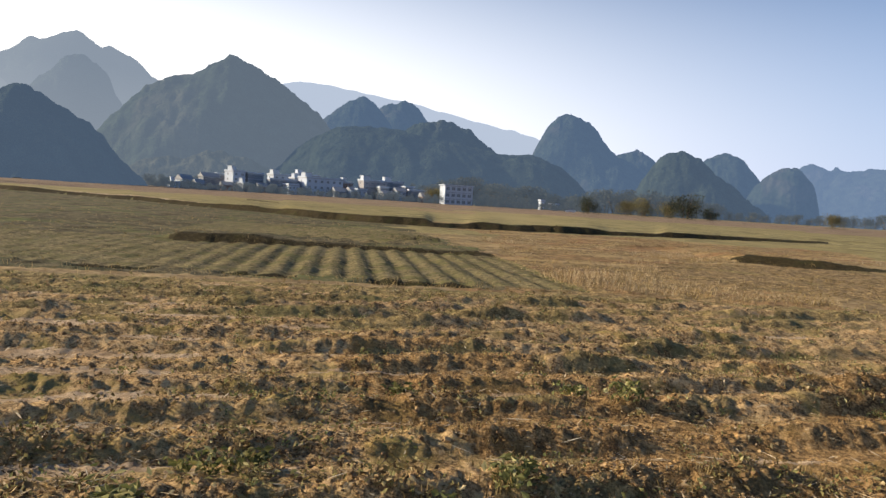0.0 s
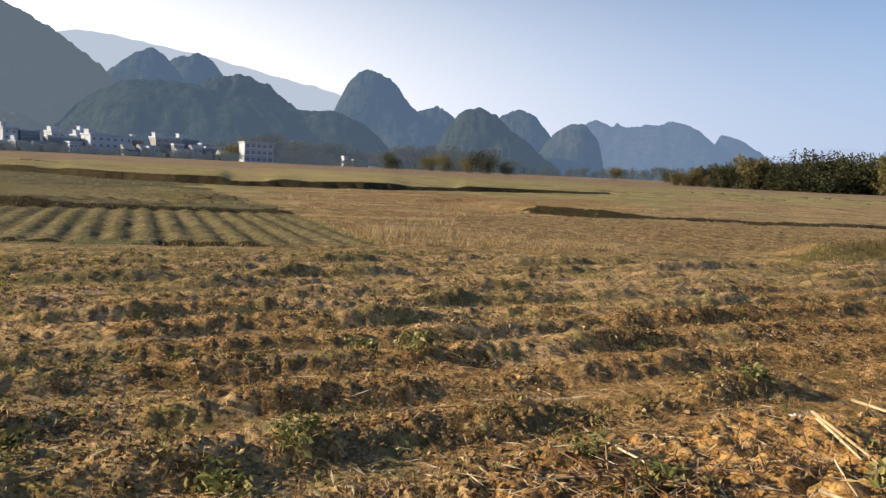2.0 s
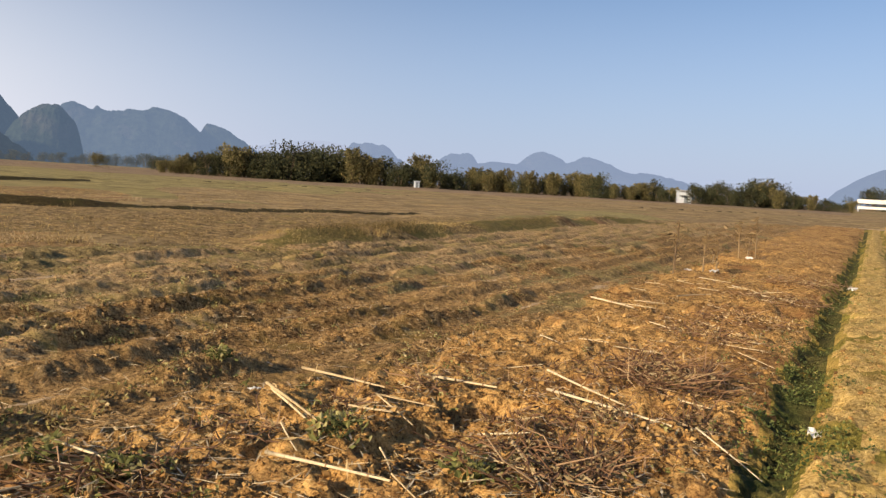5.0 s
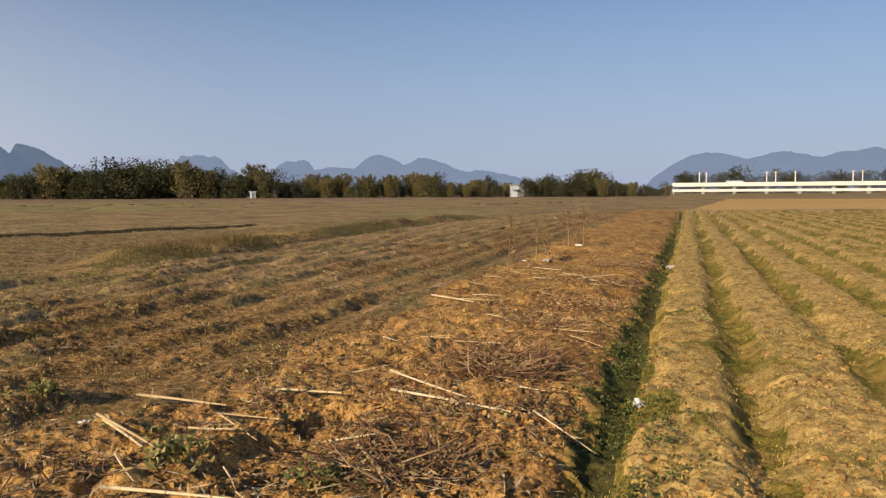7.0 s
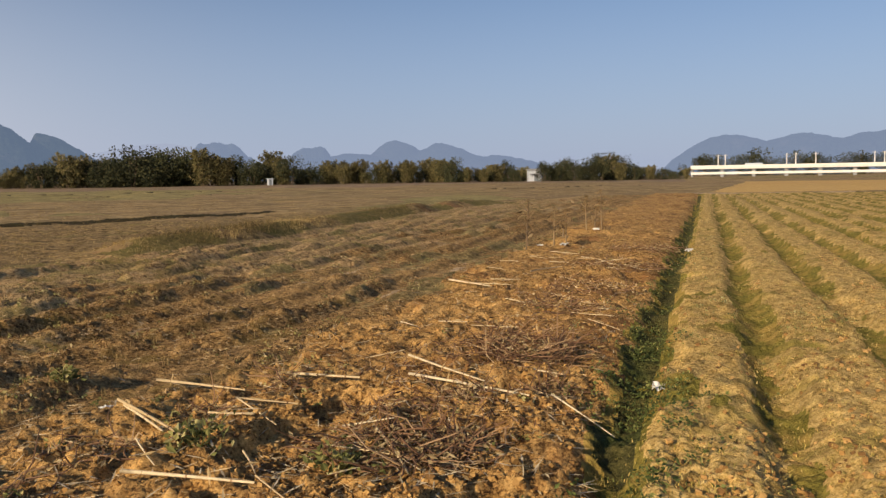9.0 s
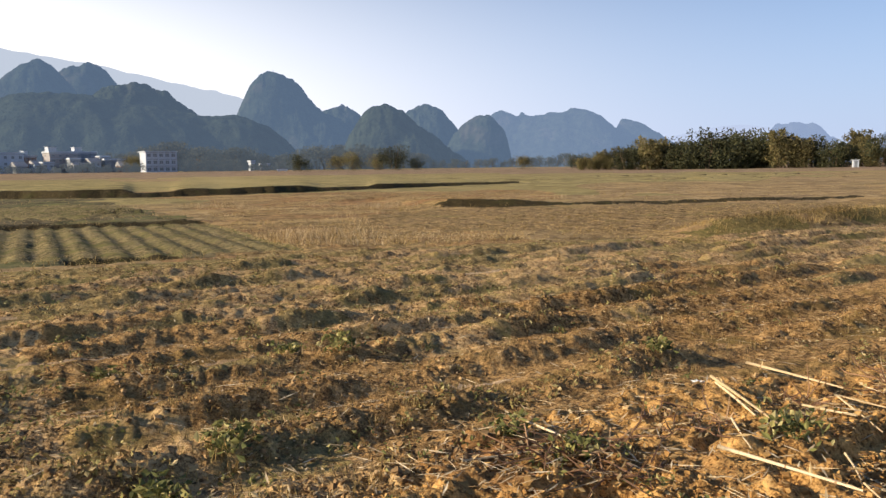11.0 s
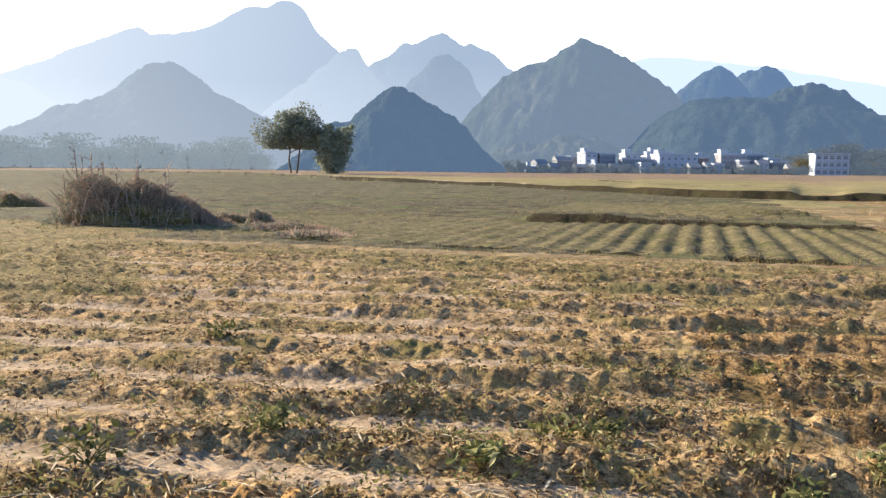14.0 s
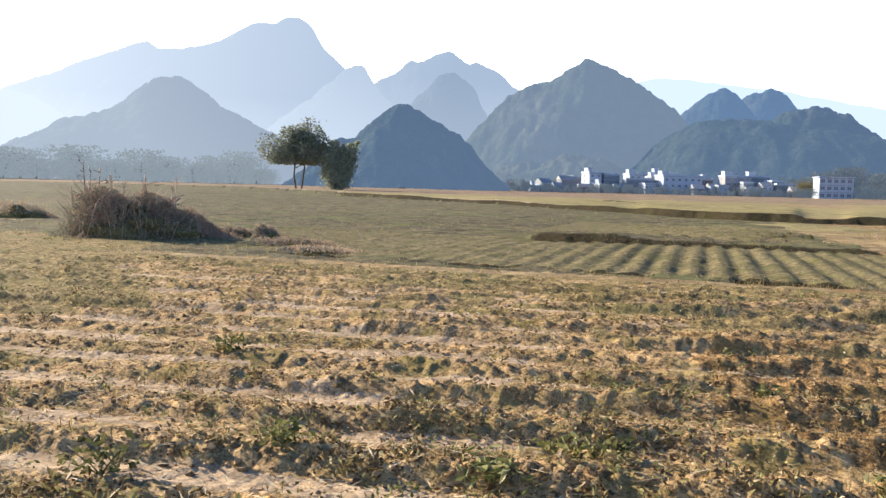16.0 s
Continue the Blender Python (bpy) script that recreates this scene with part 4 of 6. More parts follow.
def bamboo_meshes(seed, height, width, count, mat):
    """Culms fanning out and bowing over at their tips, and plumes of narrow hanging leaves on them."""
    rng = np.random.default_rng(seed)
    pieces, cs = [], []
    culms = 16
    for s_ in range(culms):
        a = s_ * 2.4 + rng.uniform(-0.4, 0.4)
        out = width * 0.5 * math.sqrt((s_ + 0.5) / culms)
        h = height * rng.uniform(0.62, 1.0)
        q = np.linspace(0, 1, 6)
        rr = width * 0.07 + (out - width * 0.07) * q ** 1.7
        pts = np.column_stack([np.cos(a) * rr, np.sin(a) * rr, h * (q - 0.10 * q ** 4)])
        pieces.append(tube(pts, height * 0.006 * np.linspace(1, 0.25, 6), 5))
        n = count // culms
        p = rng.uniform(0.08, 1.0, n) ** 0.8
        c = np.column_stack([np.interp(p, q, pts[:, k]) for k in range(3)])
        wide = width * (0.05 + 0.12 * np.sin(np.pi * np.clip(p, 0, 1)) ** 0.7) * (1.15 - 0.5 * p)
        c = c + rng.normal(size=(n, 3)) * wide[:, None] * [0.75, 0.75, 0.6]
        cs.append(c)
    v, q, t = joined(pieces)
    trunk = quick_mesh("culms", v, q, t, (M_BARK,), None, True)
    c = np.vstack(cs)
    c = c[(c[:, 2] > 0.1)]
    lv, lq = leaf_quads(rng, c, height * 0.09, height * 0.027, -0.7)
    return trunk, quick_mesh("crown", lv, lq, None, (mat,))


def grow(name, meshes, x, y, z, turn, scale, label, category, group):
    t = thing(name, x, y, z, turn, label, category, group)
    t.scale = (scale, scale, scale)
    part("trunk", meshes[0], None, t)
    part("crown", meshes[1], None, t)
    return t


rng = np.random.default_rng(77)
DARK_TREES = [tree_meshes(100 + k, 9.0, 9.5, 0.64, 2100, M_LEAF_DARK, 3, 0.0, 20) for k in range(5)]
OLIVE_TREES = [bamboo_meshes(120 + k, 9.6, 7.5, 2300, M_LEAF_OLIVE) for k in range(5)]
TOP = [(29, 0.75), (31.4, 1.35), (33, 1.5), (34.9, 2.3), (37, 2.1), (40.7, 2.6), (43, 2.0), (44.6, 1.6), (46, 1.9), (47.4, 2.0), (49, 1.35), (52, 1.45), (56, 1.4), (60, 1.45), (62, 1.1), (63.3, 1.3), (64.5, 0.9), (66.1, 1.55), (68, 1.3), (70, 1.7), (71.2, 1.0), (73.6, 0.75), (75.2, 0.75)]
for k, a in enumerate(np.arange(29.3, 75.3, 0.36)):
    a = a + rng.uniform(-0.15, 0.15)
    if abs(a - 64.9) < 0.55 or abs(a - 46.6) < 0.22:
        continue
    dist = 236 + rng.uniform(-6, 10)
    x, y = spot(a, dist)
    z = land_height(x, y) - 0.15
    el = np.interp(a, [p[0] for p in TOP], [p[1] for p in TOP]) * rng.choice([rng.uniform(0.5, 0.85), rng.uniform(0.85, 1.2)])
    tall = 1.6 + dist * math.tan(radians(el)) - z
    olive = (a < 35.5 or 50 < a < 62.5) and rng.uniform() < 0.65 or rng.uniform() < 0.33
    kindset = OLIVE_TREES if olive else DARK_TREES
    grow("tree", kindset[k % 5], x, y, z, rng.uniform(0, 360), tall / 9.0, "dry olive-brown bamboo clump at the field's end" if olive else "dark green leafy tree in the tree line", "tree", "tree line")

BUSHES = [tree_meshes(160 + k, 9.0, 11.0, 0.55, 2600, M_LEAF_OLIVE if k % 2 else M_LEAF_DARK, 4, 0.0, 24) for k in range(4)]

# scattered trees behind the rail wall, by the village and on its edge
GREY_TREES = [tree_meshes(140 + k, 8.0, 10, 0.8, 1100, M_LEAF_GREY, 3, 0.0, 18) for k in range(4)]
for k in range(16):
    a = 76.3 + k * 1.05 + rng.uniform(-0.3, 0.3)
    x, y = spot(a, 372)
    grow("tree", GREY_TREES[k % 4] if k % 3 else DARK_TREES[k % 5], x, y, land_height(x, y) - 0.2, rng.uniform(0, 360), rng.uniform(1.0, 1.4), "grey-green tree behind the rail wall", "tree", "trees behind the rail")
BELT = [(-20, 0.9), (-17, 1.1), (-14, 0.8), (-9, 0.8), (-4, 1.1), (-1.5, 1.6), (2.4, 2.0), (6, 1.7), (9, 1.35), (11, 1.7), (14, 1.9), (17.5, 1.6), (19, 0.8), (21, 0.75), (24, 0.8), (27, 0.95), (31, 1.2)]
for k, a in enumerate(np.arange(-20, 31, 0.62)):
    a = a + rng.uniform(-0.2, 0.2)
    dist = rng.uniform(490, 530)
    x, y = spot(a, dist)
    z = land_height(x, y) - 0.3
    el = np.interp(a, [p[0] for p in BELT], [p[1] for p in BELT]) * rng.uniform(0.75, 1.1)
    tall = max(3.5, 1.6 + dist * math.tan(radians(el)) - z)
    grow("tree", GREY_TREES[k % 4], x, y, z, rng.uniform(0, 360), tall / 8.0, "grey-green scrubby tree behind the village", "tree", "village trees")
for a, dist, tall, dark in ((9.9, 330, 7.0, 1), (16.4, 350, 10.5, 1), (15.3, 358, 7.0, 0), (25.45, 300, 5.4, 0), (29.0, 330, 5.6, 1), (12.5, 380, 7.4, 0), (13.6, 376, 8.6, 0), (18.0, 350, 5.5, 1), (-0.9, 445, 9.0, 0), (2.6, 448, 8.0, 1), (3.6, 452, 9.0, 1), (4.6, 452, 8.0, 1), (5.6, 450, 7.0, 1), (8.6, 440, 6.0, 1)):
    x, y = spot(a, dist)
    grow("tree", (GREY_TREES[int(dist) % 4] if dark and dist > 400 else BUSHES[1 + 2 * (int(dist) // 10 % 2) - dark]), x, y, land_height(x, y) - 0.15, a * 40, tall / 9.0, "round bushy tree standing in the fields", "tree", "field trees")

# low scrub in front of the village
for k, a in enumerate(np.arange(-19.5, 9.5, 0.42)):
    a = a + rng.uniform(-0.15, 0.15)
    if abs(a - 0.85) < 1.0:
        continue
    dist = rng.uniform(428, 440)
    x, y = spot(a, dist)
    grow("shrub", GREY_TREES[k % 4], x, y, land_height(x, y) - 0.2, rng.uniform(0, 360), rng.uniform(0.3, 0.7), "low grey-green shrub before the village", "shrub", "village shrubs")

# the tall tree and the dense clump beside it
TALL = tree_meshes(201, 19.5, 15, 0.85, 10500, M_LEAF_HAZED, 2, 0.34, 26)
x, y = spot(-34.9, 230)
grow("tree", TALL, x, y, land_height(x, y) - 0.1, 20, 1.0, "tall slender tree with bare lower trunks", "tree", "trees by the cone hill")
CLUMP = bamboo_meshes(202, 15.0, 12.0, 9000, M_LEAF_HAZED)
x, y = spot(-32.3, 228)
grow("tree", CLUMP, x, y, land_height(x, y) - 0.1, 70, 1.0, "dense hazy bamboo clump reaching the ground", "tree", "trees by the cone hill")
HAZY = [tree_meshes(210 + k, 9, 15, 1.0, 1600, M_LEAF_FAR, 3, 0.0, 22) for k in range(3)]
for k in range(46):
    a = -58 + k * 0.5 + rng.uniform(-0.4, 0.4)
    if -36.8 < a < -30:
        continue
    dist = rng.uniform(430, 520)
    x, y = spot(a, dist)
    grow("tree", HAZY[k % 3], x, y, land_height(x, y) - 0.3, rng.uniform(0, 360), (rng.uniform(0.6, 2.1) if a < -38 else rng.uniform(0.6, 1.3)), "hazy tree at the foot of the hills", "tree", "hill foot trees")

# ---------------------------------------------------------------- rail wall, masts, sheds


def rail_wall():
    x0, y0 = spot(75.45, 322)
    t = thing("railway_viaduct", x0, y0, land_height(x0, y0) - 0.3, -75.45 - 8, "long low white concrete railway viaduct", "viaduct")
    n, span = 12, 11.0
    part("deck", boxes((0, n * span, -2.5, 2.5, 3.25, 4.15)), M_CONCRETE, t, "white concrete deck")
    part("parapet", boxes((0, n * span, -2.7, -2.503, 3.7, 4.6)), M_CONCRETE, t)
    part("lower_wall", boxes((0, n * span, -1.6, 1.6, 1.3, 2.15)), M_CONCRETE, t, "pale lower wall")
    for k in range(n + 1):
        part("pier", boxes((k * span - (k > 0) * 0.6, k * span + 0.6 - (k == n) * 0.6, -1.2, 1.2, 2.153, 3.247), (k * span - (k > 0) * 0.6, k * span + 0.6 - (k == n) * 0.6, -1.2, 1.2, 0, 1.297)), M_ROOF, t)
    return t


viaduct = rail_wall()
vm = viaduct.matrix_basis.copy()


def on_deck(u, v=0.0, w=4.153):
    return vm @ Matrix.Translation((u, v, w))


def mast():
    t = thing("rail_mast", 0, 0, 0, 0, "pale steel overhead-line mast on the viaduct", "mast", "rail masts")
    v, q, tr = tube([(0, 0, 0), (0, 0, 2.2), (0, 0, 4.4)], [0.2, 0.18, 0.15], 8)
    part("pole", quick_mesh("pole", v, q, tr, (M_CONCRETE,)), None, t)
    part("arm", boxes((-0.9, 0.9, -0.06, 0.06, 3.9, 4.05)), M_STEEL, t)
    part("brace", boxes((-0.06, 0.06, -0.35, 0.35, 2.9, 3.05)), M_STEEL, t)
    return t


first = mast()
first.matrix_basis = on_deck(9.5)
for u in (12.0, 33.0, 36.0, 42.5, 61, 64, 86, 89, 112):
    copy_thing(first, on_deck(u))
booth = thing("rail_cabin", 0, 0, 0, 0, "white boxy cabin standing on the viaduct", "cabin")
booth.matrix_basis = on_deck(76)
part("wall", boxes((-4, 4, -1.6, 1.6, 0, 2.6)), M_WHITE, booth)
part("roof", boxes((-4.2, 4.2, -1.8, 1.8, 2.603, 2.8)), M_ROOF, booth)
for u in (-2.6, 0, 2.6):
    part("window", boxes((u - 0.6, u + 0.6, -1.63, -1.603, 1.0, 2.0)), M_GLASS, booth)
skip = thing("rail_wagon", 0, 0, 0, 0, "low white wagon on the viaduct", "wagon")
skip.matrix_basis = on_deck(22)
part("body", boxes((-3, 3, -1.2, 1.2, 0.4, 1.1)), M_WHITE, skip)
for u in (-2, 2):
    part("wheel", boxes((u - 0.4, u + 0.4, -1.0, 1.0, 0, 0.397)), M_STEEL, skip)


def hut():
    x, y = spot(65.0, 231)
    t = thing("hut", x, y, land_height(x, y) - 0.1, -65 + 14, "small white hut with dark door among trees", "hut")
    part("wall", boxes((-1.7, 1.7, 0, 3, 0, 3.3)), M_WHITE, t)
    part("roof", boxes((-2.0, 2.0, -0.4, 3.3, 3.303, 3.6)), M_ROOF, t)
    part("door", boxes((-0.3, 0.7, -0.05, -0.003, 0.02, 2.0)), M_GLASS, t, "dark door")
    part("awning", boxes((-1.8, 1.8, -0.9, -0.003, 2.1, 2.22)), M_ROOF, t)
    x, y = spot(46.62, 226)
    t = thing("shed", x, y, land_height(x, y) - 0.1, -46.6 + 10, "narrow white shed before the tree line", "shed")
    part("wall", boxes((-0.65, 0.65, 0, 1.4, 0, 1.8)), M_WHITE, t)
    part("roof", boxes((-0.9, 0.9, -0.3, 1.7, 1.803, 1.95)), M_WHITE, t)
    part("door", boxes((-0.35, 0.35, -0.04, -0.003, 0.02, 1.6)), M_GLASS, t, "dark door")
    x, y = spot(8.7, 330)
    t = thing("car", x, y, land_height(x, y), -8.7 + 4, "small white car parked beside a bush", "car")
    bm = boxes((-2.1, 2.1, -0.85, 0.85, 0.35, 0.95))
    bmesh.ops.bevel(bm, geom=bm.edges[:], offset=0.12, segments=2, affect="EDGES")
    part("body", bm, M_WHITE, t)
    bm = boxes((-1.2, 1.3, -0.75, 0.75, 0.953, 1.45))
    bmesh.ops.bevel(bm, geom=bm.edges[:], offset=0.15, segments=2, affect="EDGES")
    part("cabin", bm, M_GLASS, t)
    for u in (-1.3, 1.3):
        for v in (-0.78, 0.78):
            bm = bmesh.new()
            bmesh.ops.create_cone(bm, cap_ends=True, segments=14, radius1=0.33, radius2=0.33, depth=0.2, matrix=Matrix.Translation((u, v, 0.33)) @ Matrix.Rotation(radians(90), 4, "X"))
            part("wheel", bm, M_STEEL, t)


hut()
x, y = spot(8.3, 1450)
t = thing("radio_mast", x, y, 160, 0, "thin lattice radio mast on the rocky summit", "mast")
part("pole", boxes((-0.5, 0.5, -0.5, 0.5, 0, 16)), M_STEEL, t)
part("crossarm", boxes((-2.0, 2.0, -0.4, 0.4, 11, 11.8)), M_STEEL, t)

# ---------------------------------------------------------------- things lying and standing in the near field


def straw_material(name, stops, rough=0.7, bump=0.0):
    m, n, l, p = material(name, rough, 0.3)
    g = n.new("ShaderNodeNewGeometry")
    info = n.new("ShaderNodeObjectInfo")
    add = n.new("ShaderNodeMath")
    add.operation = "FRACT"
    s = n.new("ShaderNodeMath")
    l.new(g.outputs["Random Per Island"], s.inputs[0]), l.new(info.outputs["Random"], s.inputs[1])
    l.new(s.outputs[0], add.inputs[0])
    col = ramp_node(n, l, add.outputs[0], stops)
    grain = noise_node(n, l, place(n), 30, 4, 0.7)
    col = mix_node(n, l, step_node(n, l, grain, 0.35, 0.75), mix_node(n, l, 0.3, col, (0.09, 0.06, 0.03)), col)
    l.new(col, p.inputs["Base Color"])
    return m


M_STALK = straw_material("pale_stalk", [(0.0, (0.55, 0.42, 0.24)), (0.5, (0.7, 0.57, 0.36)), (1.0, (0.78, 0.68, 0.48))])
M_TWIG = straw_material("brown_twig", [(0.0, (0.08, 0.04, 0.024)), (0.5, (0.2, 0.105, 0.056)), (0.85, (0.33, 0.2, 0.11)), (1.0, (0.52, 0.38, 0.22))])
# bramble cane and stem colour lightened to stand in for haze
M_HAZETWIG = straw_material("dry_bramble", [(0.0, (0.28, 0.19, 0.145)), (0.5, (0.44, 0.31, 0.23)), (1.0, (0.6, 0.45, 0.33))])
M_DRYSTEM = straw_material("dry_stem", [(0.0, (0.15, 0.1, 0.055)), (1.0, (0.3, 0.21, 0.11))])
M_DEADLEAF = leaf_material("dead_leaves", [(0.0, (0.13, 0.085, 0.045)), (0.6, (0.26, 0.18, 0.09)), (1.0, (0.42, 0.31, 0.17))])
M_SHEATH = leaf_material("dry_sheath", [(0.0, (0.30, 0.2, 0.09)), (0.5, (0.46, 0.34, 0.17)), (1.0, (0.62, 0.5, 0.3))])
M_PAPER = worn("white_scrap", (0.66, 0.66, 0.64), (0.6, 0.57, 0.5), 6.0, 0.8, 0.002)

# pale maize stalks lying about: ends on the plan
LYING = [
    (2.82, 3.50, 3.06, 2.77), (3.13, 2.83, 2.98, 2.45), (5.37, 3.38, 5.42, 2.36), (5.92, 3.75, 5.62, 2.84), (4.92, 4.35, 5.14, 3.69), (4.29, 5.02, 4.46, 4.24),
    (4.05, 4.28, 3.92, 3.62), (3.64, 4.61, 3.39, 3.70), (3.70, 4.63, 3.55, 4.03), (2.09, 4.45, 2.16, 3.87), (10.59, 6.16, 10.42, 5.37), (5.88, 4.19, 6.13, 3.94),
    (3.43, 3.14, 3.55, 2.94), (4.64, 3.12, 4.73, 2.97), (12.31, 5.62, 13.32, 5.50), (9.45, 4.62, 9.35, 4.29), (8.47, 3.11, 8.45, 2.72), (7.35, 4.82, 7.24, 4.53),
    (4.20, 2.86, 3.65, 2.23), (1.49, 3.90, 1.92, 3.92), (-1.25, 4.92, -1.15, 4.65), (4.10, 3.95, 4.02, 3.52),
]


def lying_stalk(x0, y0, x1, y1, k):
    rng = np.random.default_rng(300 + k)
    a, b = np.array([x0, y0]), np.array([x1, y1])
    n = 7
    q = np.linspace(0, 1, n)
    side = np.array([-(b - a)[1], (b - a)[0]])
    xy = a + (b - a) * q[:, None] + side * (np.sin(q * 3.1) * rng.uniform(-0.02, 0.02))[:, None]
    zg = np.array([land_height(*p) for p in xy])
    lo, hi = zg[0], zg[-1]
    straight = lo + (hi - lo) * q
    line = straight + max(0.012, float((zg - straight).max()) * 0.9 + 0.03)
    mid = np.array([xy[:, 0].mean(), xy[:, 1].mean(), zg.min()])
    pts = np.column_stack([xy, line]) - mid
    r = (0.0082 if np.hypot(*(b - a)) > 0.55 else 0.0046) * rng.uniform(0.9, 1.35)
    ob = thing("dry_stalk", *mid, 0, "pale dry maize stalk lying on the soil", "stalk", "lying maize stalks")
    v, qd, t = tube(pts, r * np.linspace(1.25, 0.7, n), 6)
    part("stem", quick_mesh("stem", v, qd, t, (M_STALK,), None, True), None, ob)
    for i in (1, 3, 5):
        d = (pts[i] - pts[i - 1]) / np.linalg.norm(pts[i] - pts[i - 1])
        v, qd, t = tube([pts[i] - d * 0.006, pts[i], pts[i] + d * 0.006], [r * 0.9, r * 1.35, r * 0.9], 6)
        part("node", quick_mesh("node", v, qd, t, (M_TWIG,), None, True), None, ob)
    c = pts[rng.integers(1, n - 1, 1)] + [0, 0, 0.012]
    v, qd = leaf_quads(rng, c, 0.12, 0.022, 0.0)
    part("sheath", quick_mesh("sheath", v, qd, None, (M_SHEATH,)), None, ob)


for k, row in enumerate(LYING):
    lying_stalk(*row, k)
# shorter pieces of stalk, thrown much the same way over the bed
stalk_rng = np.random.default_rng(333)
for k in range(38):
    a, c = stalk_rng.uniform(3.9, 17.0), stalk_rng.uniform(0.75, 3.3)
    px, py = a * RX - c * RY, a * RY + c * RX
    turn, ln = radians(stalk_rng.normal(-88, 26)), stalk_rng.uniform(0.16, 0.5)
    lying_stalk(px, py, px + math.cos(turn) * ln, py + math.sin(turn) * ln, 40 + k)


def brush(name, x, y, radius, height, count, length, mat, label, category, seed, thick=0.006, ring=False):
    """A tangle of thin twigs."""
    rng = np.random.default_rng(seed)
    ob = thing(name, x, y, land_height(x, y) + 0.02, 0, label, category)
    pieces = []
    for k in range(count):
        a, d = rng.uniform(0, 6.28), radius * math.sqrt(rng.uniform(0, 1))
        p = np.array([math.cos(a) * d, math.sin(a) * d, height * rng.uniform(0.02, 0.8) * (1 - (d / radius) ** 2 * 0.7)])
        w = rng.normal(size=3) * [1, 1, 0.45]
        if ring:
            # twigs bent round an open hollow and leaning up out of it
            d = radius * rng.uniform(0.55, 1.0)
            p = np.array([math.cos(a) * d, math.sin(a) * d, height * rng.uniform(0.0, 0.7)])
            w = w * 0.45 + np.array([-math.sin(a), math.cos(a), 0.3]) * rng.choice([-1, 1])
            w[2] = abs(w[2])
        w = w / np.linalg.norm(w) * length * rng.uniform(0.4, 1.0)
        m = p + w * 0.5 + rng.normal(size=3) * length * 0.08
        e = p + w
        e[2], m[2] = max(e[2], 0.01), max(m[2], 0.01)
        pieces.append(tube([p, m, e], [thick, thick * 0.8, thick * 0.4], 4))
    v, q, t = joined(pieces)
    part("twig_tangle", quick_mesh("twig_tangle", v, q, t, (mat,)), None, ob)["kind"] = "stuff"
    c = rng.normal(size=(count * 2, 3)) * [radius * 0.5, radius * 0.5, height * 0.3] + [0, 0, height * 0.35]
    c[:, 2] = np.abs(c[:, 2])
    v, q = leaf_quads(rng, c, 0.06, 0.02, 0.1)
    part("leaf_litter", quick_mesh("leaf_litter", v, q, None, (M_SHEATH,)), None, ob)["kind"] = "stuff"
    return ob


brush("brush_pile", 6.72, 3.05, 0.46, 0.3, 300, 0.5, M_TWIG, "tangled heap of dark dry twigs on soil", "brush pile", 401, 0.006, True)
brush("brush_pile", 3.95, 2.55, 0.45, 0.14, 130, 0.38, M_TWIG, "flattened brown heap of dry roots and twigs", "brush pile", 402)
brush("brush_pile", 4.72, 4.12, 0.14, 0.2, 24, 0.4, M_TWIG, "small tuft of broken dry twigs", "brush pile", 403)
brush("brush_pile", 3.05, 4.05, 0.3, 0.07, 40, 0.25, M_TWIG, "flattened brown heap of dry twigs", "brush pile", 404)
brush("brush_pile", 2.15, 3.75, 0.4, 0.11, 70, 0.4, M_TWIG, "flattened brown heap of dry twigs", "brush pile", 405)
for k, (x, y, r) in enumerate(((4.1, 2.3, 0.3), (4.5, 2.38, 0.2), (4.91, 3.58, 0.2), (4.1, 4.2, 0.22), (5.3, 2.85, 0.25), (5.95, 2.4, 0.22))):
    brush("brush_pile", x, y, r, 0.1, 110, 0.26, M_TWIG, "dark matted roots in a hollow of the soil", "brush pile", 410 + k)
brush("brush_pile", 9.3, 3.75, 0.6, 0.12, 90, 0.35, M_TWIG, "reddish-brown strip of withered weeds", "brush pile", 406)
brush("brush_pile", 11.2, 4.15, 0.7, 0.12, 90, 0.35, M_TWIG, "reddish-brown strip of withered weeds", "brush pile", 407)
brush("brush_pile", 14.0, 4.6, 0.8, 0.12, 90, 0.35, M_TWIG, "reddish-brown strip of withered weeds", "brush pile", 408)
brush("brush_pile", 17.5, 5.3, 0.9, 0.12, 90, 0.35, M_TWIG, "reddish-brown strip of withered weeds", "brush pile", 409)


